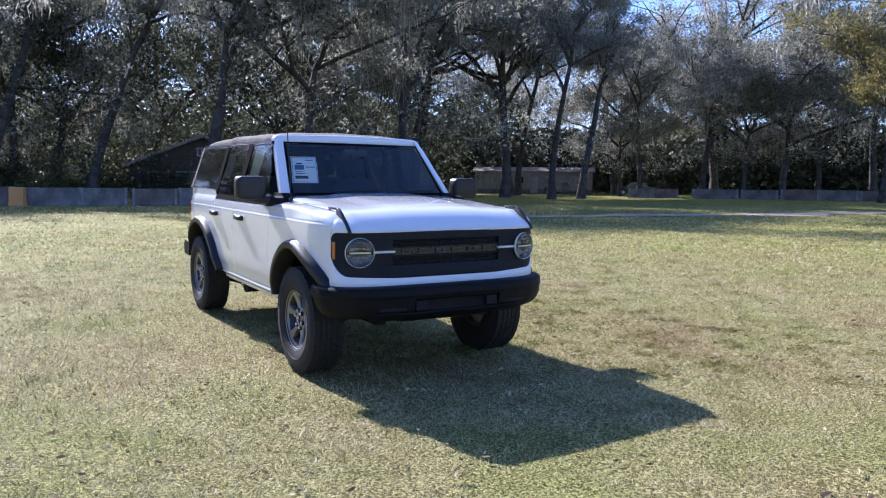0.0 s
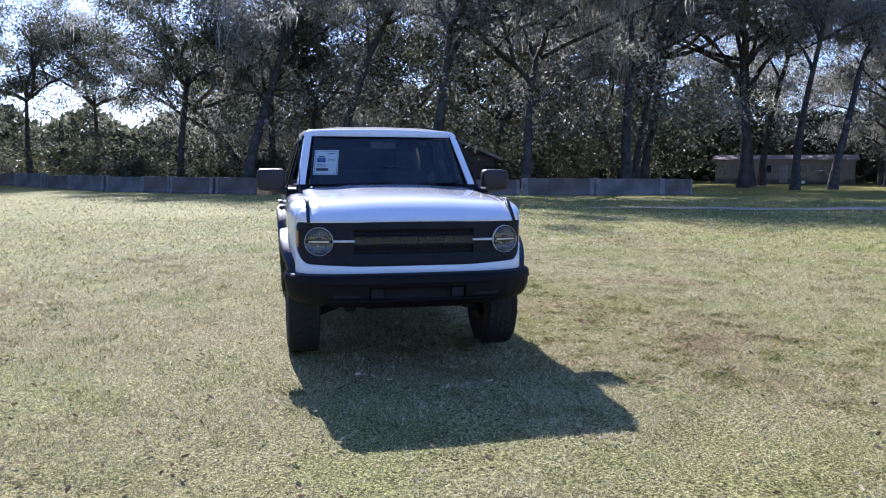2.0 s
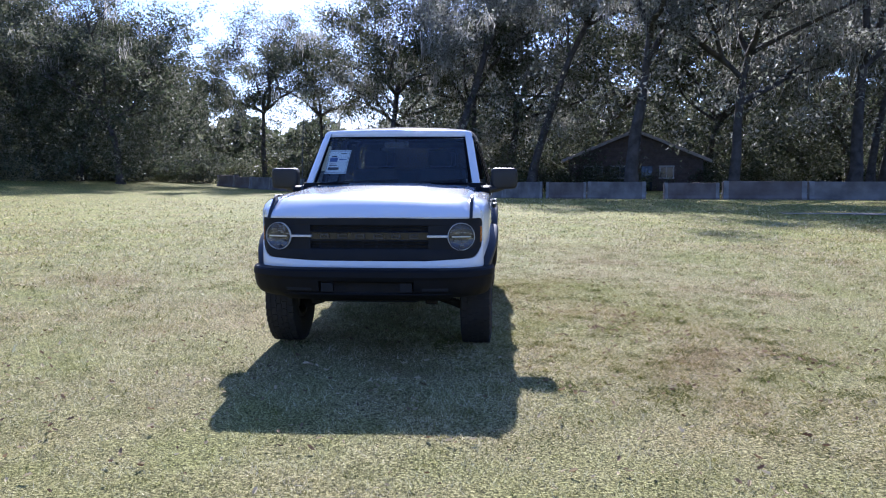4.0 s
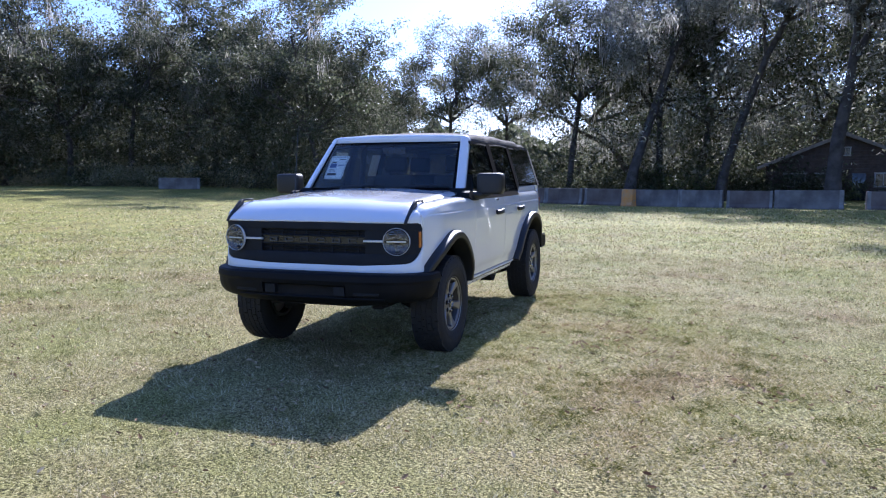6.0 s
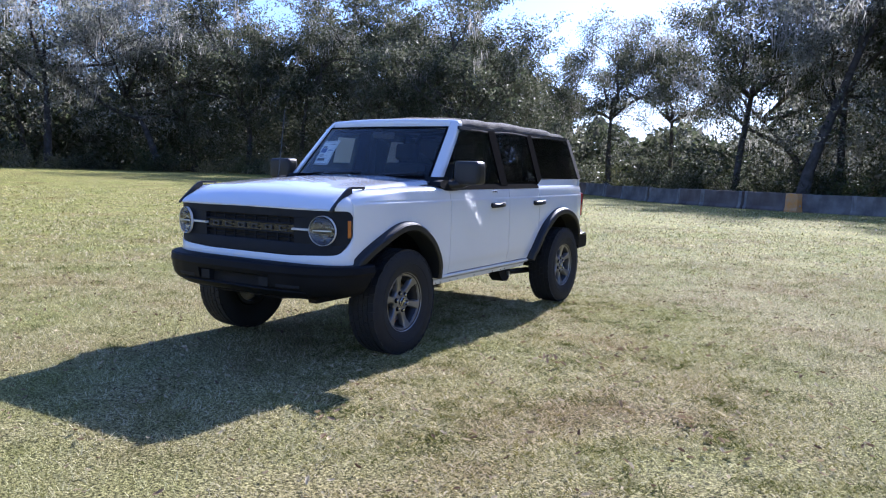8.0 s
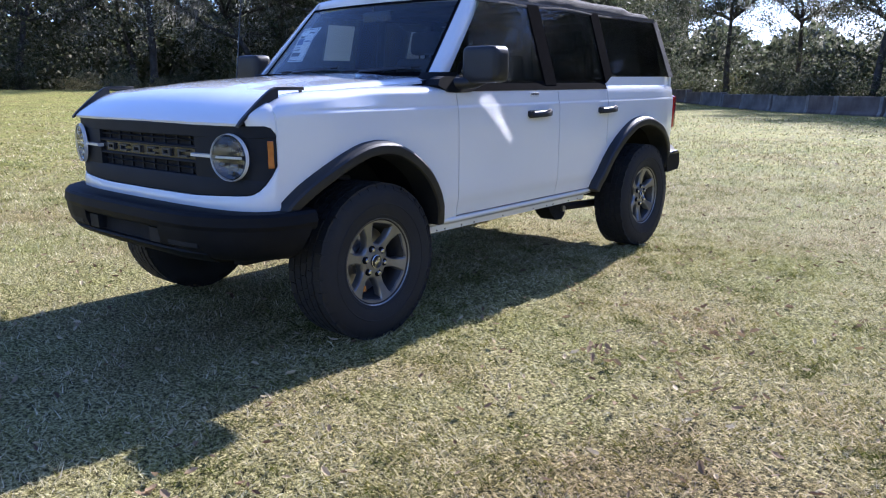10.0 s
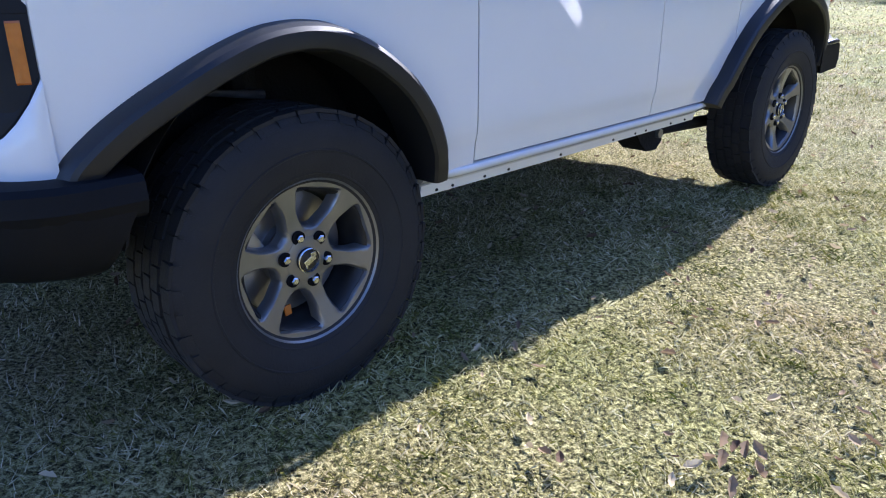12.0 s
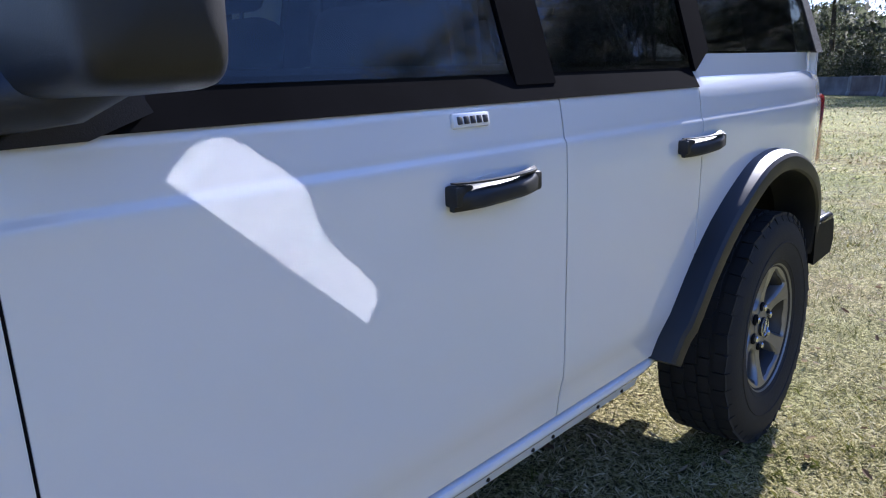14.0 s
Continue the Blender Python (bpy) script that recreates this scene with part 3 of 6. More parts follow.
# ---- flares and wheel wells ----
def flare_part(name, line, s):
    mid = Vector((0, sum(p[0] for p in line) / len(line), 0.45))
    fine = []
    for k in range(len(line) - 1):
        for j in range(4):
            a, b = line[k], line[k + 1]
            fine.append((a[0] + (b[0] - a[0]) * j / 4, a[1] + (b[1] - a[1]) * j / 4))
    fine.append(line[-1])
    for _ in range(3):
        fine = [fine[0]] + [((a[0] + 2 * b[0] + c[0]) / 4, (a[1] + 2 * b[1] + c[1]) / 4) for a, b, c in zip(fine, fine[1:], fine[2:])] + [fine[-1]]
    bm, loops = B(), []
    for k, (y, z) in enumerate(fine):
        a, b = fine[max(k - 1, 0)], fine[min(k + 1, len(fine) - 1)]
        t = Vector((0, b[0] - a[0], b[1] - a[1])).normalized()
        nrm = Vector((0, t.z, -t.y))
        if nrm.dot(Vector((0, y, z)) - mid) > 0:
            nrm = -nrm
        x0 = side(y, z)
        prof = [(-0.012, -0.004), (0.012, 0.0), (0.036, 0.004), (0.052, 0.011), (0.060, 0.022), (0.063, 0.052), (0.061, 0.061), (0.052, 0.067), (-0.02, 0.071), (-0.09, 0.075), (-0.09, 0.067), (-0.012, 0.059)]
        loops.append([Vector((s * (x0 + px), y, z)) + nrm * pn for px, pn in prof])
    loft(bm, loops)
    return part(name, bm, PLASTIC, car, "wide black plastic wheel-arch flare", 28)


for s in (-1, 1):
    for line, y0 in ((FLARE_F, 0.0), (FLARE_R, AXLE)):
        flare_part("fender_flare", line, s)
        bm = B()
        arcs = [(math.cos(a) * 0.50, math.sin(a) * 0.53) for a in steps(radians(14), radians(166), 24)]
        sheet(bm, lambda u, v: (s * (0.50 + 0.385 * v), y0 + arcs[int(round(u * 24))][0], 0.42 + arcs[int(round(u * 24))][1]), steps(0, 1, 24), [0, 0.5, 1], lambda u, v: (0, 0.01, 0.012))
        part("wheel_well_liner", bm, DARK, car)


# ---- wheels ----
def make_wheel():
    w = new("wheel")
    w.parent = car
    R, W = 0.405, 0.128
    prof = [(0.212, 0.098), (0.226, 0.108), (0.25, 0.118), (0.285, 0.127), (0.32, 0.129), (0.352, 0.125), (0.375, 0.117), (0.390, 0.104), (0.3955, 0.08), (0.397, 0.04)]
    prof = prof + [(r, -x) for r, x in prof[::-1]] + [(0.21, -0.06), (0.21, 0.06)]
    tyre = part("tyre", lathe(B(), prof, 72), RUBBER, w, "black all-terrain tyre")
    bm = B()
    rnd = random.Random(4)
    for k in range(40):
        a = 2 * math.pi * k / 40
        for lane, (x, wide, skew) in enumerate(((-0.092, 0.04, 0), (-0.042, 0.034, 0.5), (0.0, 0.034, 0.2), (0.042, 0.034, 0.7), (0.092, 0.04, 0.35))):
            t = a + skew * 2 * math.pi / 40
            m = Matrix.Rotation(t, 4, "X") @ Matrix.Translation((x, 0, 0.3968)) @ Matrix.Rotation(rnd.uniform(-0.15, 0.15), 4, "Z")
            bmesh.ops.create_cube(bm, size=1.0, matrix=m @ Matrix.Diagonal((wide, 0.058, 0.013 if lane % 4 else 0.010, 1)))
        for sx in (-1, 1):
            t = a + (0.35 if sx > 0 else 0) * 2 * math.pi / 40
            long = 0.026 if k % 2 else 0.018
            m = Matrix.Rotation(t, 4, "X") @ Matrix.Translation((sx * 0.1125, 0, 0.3815)) @ Matrix.Rotation(sx * radians(62), 4, "Y")
            bmesh.ops.create_cube(bm, size=1.0, matrix=m @ Matrix.Diagonal((long, 0.050, 0.005, 1)))
    part("tread", bm, RUBBER, tyre, smooth=0)
    # raised sidewall bands
    bm = B()
    lathe(bm, [(0.296, 0.126), (0.299, 0.1305), (0.303, 0.1305), (0.306, 0.126)], 72)
    lathe(bm, [(0.236, 0.110), (0.239, 0.1155), (0.244, 0.1165), (0.247, 0.112)], 72)
    part("sidewall_rib", bm, RUBBER, tyre)
    bm = B()
    lathe(bm, [(0.198, 0.088), (0.205, 0.082), (0.2, -0.10), (0.175, -0.10), (0.18, 0.03), (0.19, 0.08)], 60)
    part("barrel", bm, RIM_IN, w)
    bm = B()
    lathe(bm, [(0.205, 0.085), (0.218, 0.09), (0.2265, 0.101), (0.2275, 0.106), (0.2255, 0.1085), (0.2230, 0.1065), (0.2165, 0.1005)], 72)
    part("rim_lip", bm, RIM, w)

    # face with six windows
    def dish(r):
        return lerp([(0.0, 0.079), (0.045, 0.079), (0.06, 0.076), (0.085, 0.072), (0.12, 0.076), (0.17, 0.088), (0.218, 0.100)], r)

    N = 40
    hole_pts = []
    corners = [(0.088, -15), (0.088, 15), (0.145, 23), (0.211, 20.5), (0.211, -20.5), (0.145, -23)]
    poly = [Vector((r * math.cos(radians(a)), r * math.sin(radians(a)), 0)) for r, a in corners]
    rounded = []
    for k in range(6):
        a, b, c = poly[k - 1], poly[k], poly[(k + 1) % 6]
        cut = 0.016
        p, q = b + (a - b).normalized() * cut, b + (c - b).normalized() * cut
        for t in (0, 0.25, 0.5, 0.75, 1.0):
            rounded.append(p * (1 - t) ** 2 + b * 2 * t * (1 - t) + q * t * t)
    centre = Vector((0.155, 0, 0))
    ordered = []
    for a in steps(0, 2 * math.pi, 72)[:-1]:
        # even rays from the window's centre to its rounded edge
        d = Vector((math.cos(a), math.sin(a), 0))
        for p, q in zip(rounded, rounded[1:] + rounded[:1]):
            den = d.x * (q.y - p.y) - d.y * (q.x - p.x)
            if abs(den) > 1e-9:
                t = ((p.x - centre.x) * (q.y - p.y) - (p.y - centre.y) * (q.x - p.x)) / den
                w2 = ((p.x - centre.x) * d.y - (p.y - centre.y) * d.x) / den
                if t > 0 and -1e-6 <= w2 <= 1 + 1e-6:
                    ordered.append(centre + d * t)
                    break

    def outline(d):
        """Where a ray from the window's centre leaves the 60 degree sector."""
        best = 9.0
        for t in np.linspace(0.001, 0.25, 500):
            q = centre + d * float(t)
            r, a = math.hypot(q.x, q.y), abs(math.atan2(q.y, q.x))
            if r > 0.2175 or r < 0.058 or a > radians(30):
                return q
        return q

    bm = B()
    for sector in range(6):
        turn = sector * math.pi / 3 + 0.22
        inner, outer = [], []
        for p in ordered:
            outer.append(outline((p - centre).normalized()))
            inner.append(p)
        for extra in (Vector((0.058 * math.cos(radians(30)), 0.058 * 0.5, 0)), Vector((0.2175 * math.cos(radians(30)), 0.2175 * 0.5, 0))):
            for sg in (1, -1):
                e = Vector((extra.x, sg * extra.y, 0))
                k = min(range(len(outer)), key=lambda i: (outer[i] - e).length)
                outer[k] = e

        def lift(p, dx=0.0):
            r, a = math.hypot(p.x, p.y), math.atan2(p.y, p.x) + turn
            return Vector((dish(r) + dx, r * math.cos(a), r * math.sin(a)))

        n = len(inner)
        loops = [[lift(p) for p in outer], [lift(a.lerp(b, 0.6)) for a, b in zip(outer, inner)], [lift(a.lerp(b, 0.9)) for a, b in zip(outer, inner)], [lift(b, -0.002) for b in inner], [lift(b.lerp(centre, 0.10), -0.014) for b in inner], [lift(b.lerp(centre, 0.11), -0.042) for b in inner]]
        loft(bm, loops, True, False)
    bmesh.ops.remove_doubles(bm, verts=bm.verts, dist=0.0012)
    part("wheel_face", bm, RIM, w, "grey alloy face with six broad spokes", 30)
    bm = B()
    lathe(bm, [(0.0, 0.06), (0.062, 0.06), (0.062, 0.077), (0.05, 0.081), (0.0, 0.081)], 36)
    part("hub", bm, RIM, w)
    bm = B()
    lathe(bm, [(0.0, 0.08), (0.034, 0.08), (0.034, 0.089), (0.031, 0.091), (0.0, 0.0915)], 32)
    cap = part("centre_cap", bm, TRIM, w, "black centre cap with pale emblem")
    bm = B()
    lathe(bm, [(0.0305, 0.091), (0.034, 0.0895), (0.0345, 0.092), (0.0315, 0.0935)], 32)
    part("cap_ring", bm, CHROME, cap)
    bm = B()
    box(bm, (0.0925, 0.001, 0.0), (0.003, 0.038, 0.018), 0.004, turn=Matrix.Rotation(radians(25), 4, "X"))
    box(bm, (0.0925, 0.014, 0.014), (0.003, 0.017, 0.013), 0.003)
    box(bm, (0.0925, -0.011, -0.013), (0.003, 0.006, 0.016), 0.002)
    part("emblem", bm, CHROME, cap, "plain pale emblem shape")
    for k in range(6):
        a = k * math.pi / 3 + 0.22 + math.pi / 6
        y, z = 0.0665 * math.cos(a), 0.0665 * math.sin(a)
        # raised black disc stands in for the shaded pocket round the nut
        bm = B()
        rod(bm, [(0.066, y, z), (0.0788, y, z)], [0.0195, 0.0195], 18)
        seat = part("lug_seat", bm, WELL, w)
        bm = B()
        rod(bm, [(0.07, y, z), (0.088, y, z), (0.091, y, z)], [0.0115, 0.0115, 0.008], 6)
        part("lug_nut", bm, CHROME, seat, "bright hexagonal nut")
    bm = B()
    lathe(bm, [(0.06, 0.0), (0.085, 0.012), (0.09, -0.008), (0.172, -0.01), (0.172, -0.034), (0.06, -0.034)], 40)
    part("brake_disc", bm, STEEL, w)
    bm = B()
    box(bm, (0.01, -0.12, 0.06), (0.06, 0.05, 0.13), 0.012, turn=Matrix.Rotation(radians(25), 4, "X"))
    part("brake_caliper", bm, STEEL, w)
    bm = B()
    box(bm, (0.052, -0.065, -0.135), (0.006, 0.022, 0.03), 0.002)
    part("balance_weight", bm, AMBER, w, "small tan tag inside the rim")
    return w


first = make_wheel()
WX = 0.818
first.matrix_basis = pose(WX - 0.012, -0.018, HUB - 0.006) @ Matrix.Rotation(0.068, 4, "X")
copy_thing(first, pose(WX, AXLE, HUB) @ Matrix.Rotation(0.75, 4, "X"))
copy_thing(first, pose(0.012 - WX, -0.018, HUB - 0.006, 0, 0, 180) @ Matrix.Rotation(1.1, 4, "X"))
copy_thing(first, pose(-WX, AXLE, HUB, 0, 0, 180) @ Matrix.Rotation(0.1, 4, "X"))

# ---- nose ----
PLAN = [(0.0, -0.742), (0.3, -0.739), (0.5, -0.73), (0.63, -0.717), (0.72, -0.70), (0.785, -0.675), (0.825, -0.645), (0.848, -0.612), (0.858, -0.578)]
LONG = [0.0]
for a, b in zip(PLAN, PLAN[1:]):
    LONG.append(LONG[-1] + math.dist(a, b))


def plan(d, out=0.0, table=None, long=None):
    """A point of the nose's outline seen from above, d along it from the middle, and its outward normal."""
    table, long = table or PLAN, long or LONG
    s = -1 if d < 0 else 1
    d = min(abs(d), long[-1])
    f = lambda q: Vector((float(np.interp(q, long, [p[0] for p in table])), float(np.interp(q, long, [p[1] for p in table])), 0))
    t = (f(min(d + 0.03, long[-1])) - f(max(d - 0.03, 0))).normalized()
    nrm = Vector((t.y, -t.x, 0))
    p = f(d) + nrm * out
    return Vector((s * p.x, p.y, 0))


def strip(bm, a, b, profile, n=24, table=None, long=None):
    """Sweep a closed (out, z) profile along the nose's outline from a to b."""
    loops = []
    for d in steps(a, b, n):
        loops.append([plan(d, o, table, long) + Vector((0, 0, z)) for o, z in (profile(d) if callable(profile) else profile)])
    return loft(bm, loops)


END = LONG[-1]
bm = B()


def brow(d):
    """The upper edge of the grille, which drops in a small round corner at each side."""
    return 1.112 - 0.042 * max(0.0, (abs(d) - (END - 0.045)) / 0.045) ** 2


strip(bm, -END, END, lambda d: [(-0.03, 1.05), (0.0, 1.05), (0.004, 1.054), (0.004, brow(d) - 0.008), (-0.003, brow(d)), (-0.03, brow(d))], 72)


def lip(d):
    """The lower edge of the grille, which climbs in a round corner towards each side."""
    e = max(0.0, abs(d) - 0.42)
    return 0.782 + 0.055 * e + 0.9 * max(0.0, abs(d) - (END - 0.14)) ** 2 / 0.14


strip(bm, -END, END, lambda d: [(-0.03, lip(d)), (0.0, lip(d)), (0.004, lip(d) + 0.005), (0.004, max(0.866, lip(d) + 0.007)), (0.0, max(0.872, lip(d) + 0.01)), (-0.03, max(0.872, lip(d) + 0.01))], 64)
for s in (-1, 1):
    strip(bm, s * 0.455, s * END, lambda d: [(-0.03, max(0.866, lip(d))), (0.002, max(0.866, lip(d))), (0.002, 1.056), (-0.03, 1.056)], 28)
grille = part("grille", bm, GRILLE, car, "dark grey moulded grille panel")
bm = B()
strip(bm, -0.46, 0.46, [(-0.05, 0.86), (-0.03, 0.86), (-0.03, 1.07), (-0.05, 1.07)], 16)
part("grille_backing", bm, DARK, grille)
for z0, z1, out in ((0.994, 1.006, 0.0), (0.928, 0.940, 0.0), (1.028, 1.036, -0.012), (0.899, 0.906, -0.012)):
    bm = B()
    strip(bm, -0.458, 0.458, [(-0.05, z0), (out - 0.004, z0), (out, z0 + 0.003), (out, z1 - 0.003), (out - 0.004, z1), (-0.05, z1)], 16)
    part("grille_bar", bm, GRILLE, grille)
for k in range(8):
    d = -0.385 + 0.11 * k
    for z0, z1 in ((1.006, 1.056), (0.871, 0.929)):
        bm = B()
        strip(bm, d - 0.008, d + 0.008, [(-0.05, z0), (-0.022, z0), (-0.022, z1), (-0.05, z1)], 1)
        part("grille_rib", bm, GRILLE, grille)
bm = B()
strip(bm, -0.455, 0.455, [(-0.05, 0.941), (-0.014, 0.941), (-0.014, 0.993), (-0.05, 0.993)], 16)
bar = part("badge_bar", bm, TRIM, grille, "black bar with six plain grey badge blocks")
for k in range(6):
    d = -0.345 + 0.138 * k
    bm = B()
    strip(bm, d - 0.036, d + 0.036, [(-0.02, 0.950), (-0.002, 0.950), (-0.002, 0.959), (-0.02, 0.959)], 2)
    strip(bm, d - 0.036, d + 0.036, [(-0.02, 0.976), (-0.002, 0.976), (-0.002, 0.985), (-0.02, 0.985)], 2)
    strip(bm, d - 0.036, d - 0.024, [(-0.02, 0.958), (-0.002, 0.958), (-0.002, 0.977), (-0.02, 0.977)], 1)
    if k % 2 == 0:
        strip(bm, d + 0.022, d + 0.034, [(-0.02, 0.958), (-0.002, 0.958), (-0.002, 0.977), (-0.02, 0.977)], 1)
    part("badge_block", bm, BADGE, bar, smooth=0)
# white lip under the grille
bm = B()
strip(bm, -END, END, lambda d: [(-0.05, 0.715), (0.004, 0.715), (0.014, 0.723), (0.016, 0.74), (0.013, lip(d) - 0.018), (0.006, lip(d) - 0.003), (-0.05, lip(d) - 0.003)], 64)
part("lower_nose_panel", bm, PAINT, car, "white strip below the grille")

for s in (-1, 1):
    c = Vector((s * 0.70, -0.700, 0.968))
    head = B()
    rod(head, [c + Vector((0, 0.05, 0)), c + Vector((0, 0.013, 0))], [0.098, 0.104], 40)
    head = part("headlight", head, DARK, car, "round headlight with pale ring and light bar")
    bm = B()
    loops = []
    for k in range(48):
        a = 2 * math.pi * k / 48
        d = Vector((math.cos(a), 0, math.sin(a)))
        loops.append([c + d * r + Vector((0, y, 0)) for r, y in ((0.1005, -0.022), (0.101, -0.031), (0.103, -0.0325), (0.1052, -0.027), (0.106, -0.014), (0.100, -0.012))])
    rows = [[bm.verts.new(p) for p in l] for l in loops]
    for k in range(48):
        for j in range(6):
            bm.faces.new((rows[k][j], rows[k][(j + 1) % 6], rows[(k + 1) % 48][(j + 1) % 6], rows[(k + 1) % 48][j]))
    part("light_ring", bm, WHITE_LENS, head, "pale ring round the lamp")
    for up in (-1, 1):
        # dark half-moon bowl above and below the light bar, with small bright mirrors in it
        bm = B()
        rows = []
        for r, y in ((0.095, -0.027), (0.082, -0.017), (0.05, -0.011), (0.02, -0.009)):
            rows.append([c + Vector((r * math.cos(a), y, up * (0.010 + r * 0.88 * math.sin(a)))) for a in steps(0, math.pi, 20)])
        loft(bm, rows, False, False)
        bowl = part("reflector", bm, LENS_DARK, head)
        for dx, dz, wide in ((-0.040, 0.030, 0.034), (0.028, 0.034, 0.044), (0.004, 0.066, 0.030)) if up < 0 else ((-0.03, 0.052, 0.05), (0.034, 0.030, 0.03)):
            bm = B()
            box(bm, c + Vector((dx, -0.0235, up * dz)), (wide, 0.010, 0.014), 0.004, 2, Matrix.Rotation(radians(up * 24), 4, "X"))
            part("mirror_facet", bm, REFLECTOR, head)
    bm = B()
    box(bm, c + Vector((0, -0.028, 0)), (0.15, 0.008, 0.012), 0.003)
    part("light_bar", bm, WHITE_LENS, head)
    bm = B()
    rows = []
    for r, y in ((0.097, -0.034), (0.08, -0.040), (0.05, -0.045), (0.02, -0.047)):
        rows.append([c + Vector((r * math.cos(2 * math.pi * k / 40), y, r * math.sin(2 * math.pi * k / 40))) for k in range(40)])
    loft(bm, rows, True, False)
    bm.faces.new([v for v in bm.verts][-40:])
    lens = part("lens", bm, LAMP_GLASS, head)
    # the lamp is turned outwards with the nose
    swing = Matrix.Translation(c) @ Matrix.Rotation(s * radians(13), 4, "Z") @ Matrix.Translation(-c)
    for ob in [head] + list(head.children):
        ob.data.transform(swing)
    bm = B()
    strip(bm, s * 0.445, s * 0.605, [(-0.01, 0.960), (0.016, 0.960), (0.021, 0.963), (0.021, 0.975), (0.016, 0.978), (-0.01, 0.978)], 6)
    part("running_light", bm, WHITE_LENS, car, "pale daytime light bar beside the headlight")
    bm = B()
    strip(bm, s * (END - 0.044), s * (END - 0.018), [(-0.01, 0.92), (0.003, 0.92), (0.006, 0.924), (0.006, 1.036), (0.003, 1.04), (-0.01, 1.04)], 3)
    part("side_marker", bm, AMBER, car, "amber side marker lens")

# bumper
BPLAN = [(0.0, -0.905), (0.35, -0.902), (0.55, -0.885), (0.70, -0.845), (0.80, -0.79), (0.88, -0.72), (0.925, -0.65), (0.945, -0.60), (0.952, -0.53), (0.954, -0.445)]
BLONG = [0.0]
for a, b in zip(BPLAN, BPLAN[1:]):
    BLONG.append(BLONG[-1] + math.dist(a, b))
BE = BLONG[-1]
bm = B()
strip(bm, -BE, BE, [(-0.17, 0.728), (-0.05, 0.733), (-0.012, 0.728), (0.0, 0.715), (0.006, 0.675), (-0.006, 0.645), (-0.02, 0.635), (-0.12, 0.63)], 56, BPLAN, BLONG)
bumper = part("front_bumper", bm, BUMPER, car, "black plastic front bumper", 30)
for s in (-1, 1):
    bm = B()
    # one smooth face round the corner, its end cut back at a slant towards the bottom
    rows = []
    for u in steps(0, 1, 32):
        row = []
        for o, z in ((-0.12, 0.66), (-0.002, 0.66), (-0.006, 0.61), (-0.02, 0.562), (-0.045, 0.528), (-0.08, 0.510), (-0.12, 0.515)):
            d = 0.36 + (BE - 0.52 * (0.70 - z) - 0.36) * u
            row.append(plan(s * d, o, BPLAN, BLONG) + Vector((0, 0, z + 0.04 * (1 - min(1.0, u * 3)) * (z < 0.555))))
        rows.append(row)
    loft(bm, rows)
    part("bumper_end", bm, BUMPER, bumper, smooth=30)
    bm = B()
    strip(bm, s * 0.255, s * 0.345, [(-0.1, 0.56), (-0.026, 0.56), (-0.022, 0.565), (-0.02, 0.63), (-0.1, 0.635)], 4, BPLAN, BLONG)
    part("bumper_block", bm, GRILLE, bumper)
    bm = B()
    strip(bm, s * 0.42, s * 0.62, [(-0.1, 0.565), (-0.022, 0.565), (-0.012, 0.572), (-0.010, 0.622), (-0.1, 0.63)], 6, BPLAN, BLONG)
    part("fog_lamp_cover", bm, GRILLE, bumper)
bm = B()
strip(bm, -0.40, 0.40, [(-0.16, 0.64), (-0.07, 0.64), (-0.06, 0.55), (-0.16, 0.55)], 12, BPLAN, BLONG)
part("lower_intake", bm, DARK, bumper)
bm = B()
strip(bm, -0.66, 0.66, [(-0.14, 0.55), (-0.035, 0.55), (-0.030, 0.540), (-0.055, 0.515), (-0.11, 0.487), (-0.2, 0.468), (-0.22, 0.52)], 28, BPLAN, BLONG)
part("lower_valance", bm, BUMPER, bumper, smooth=30)
bm = B()
sheet(bm, lambda u, v: (-0.36 + 0.72 * u, -0.74 + 0.5 * v, 0.462 - 0.07 * v), steps(0, 1, 6), steps(0, 1, 4), (0, 0, 0.008))
part("skid_plate", bm, DARK, car)

# ---- hood ----
HOODZ = [(-0.735, 1.117), (-0.71, 1.143), (-0.66, 1.180), (-0.62, 1.203), (-0.58, 1.222), (-0.54, 1.236), (-0.50, 1.245), (-0.45, 1.251), (-0.25, 1.268), (0.0, 1.285), (0.3, 1.303), (0.50, 1.315)]


def hood(u, v):
    x = -0.772 + 1.544 * u
    e = abs(x) / 0.772
    y0 = -0.744 + 0.035 * e ** 4
    y = y0 + (0.50 - 0.03 * (1 - e * e) - y0) * v
    run = -0.735 + 1.235 * v
    z = lerp(HOODZ, run) if v < 0.06 else soft(HOODZ, run)
    z += 0.022 * (1 - e ** 2) * min(1.0, v * 3)
    z -= 0.018 * max(0.0, (e - 0.90) / 0.10) ** 2 * min(1.0, v * 12)
    dome = max(0.0, 1 - abs(e - 0.0) / 0.62)
    z += 0.010 * min(1.0, 3 * dome) * min(1.0, v * 2)
    return (x, y, z)


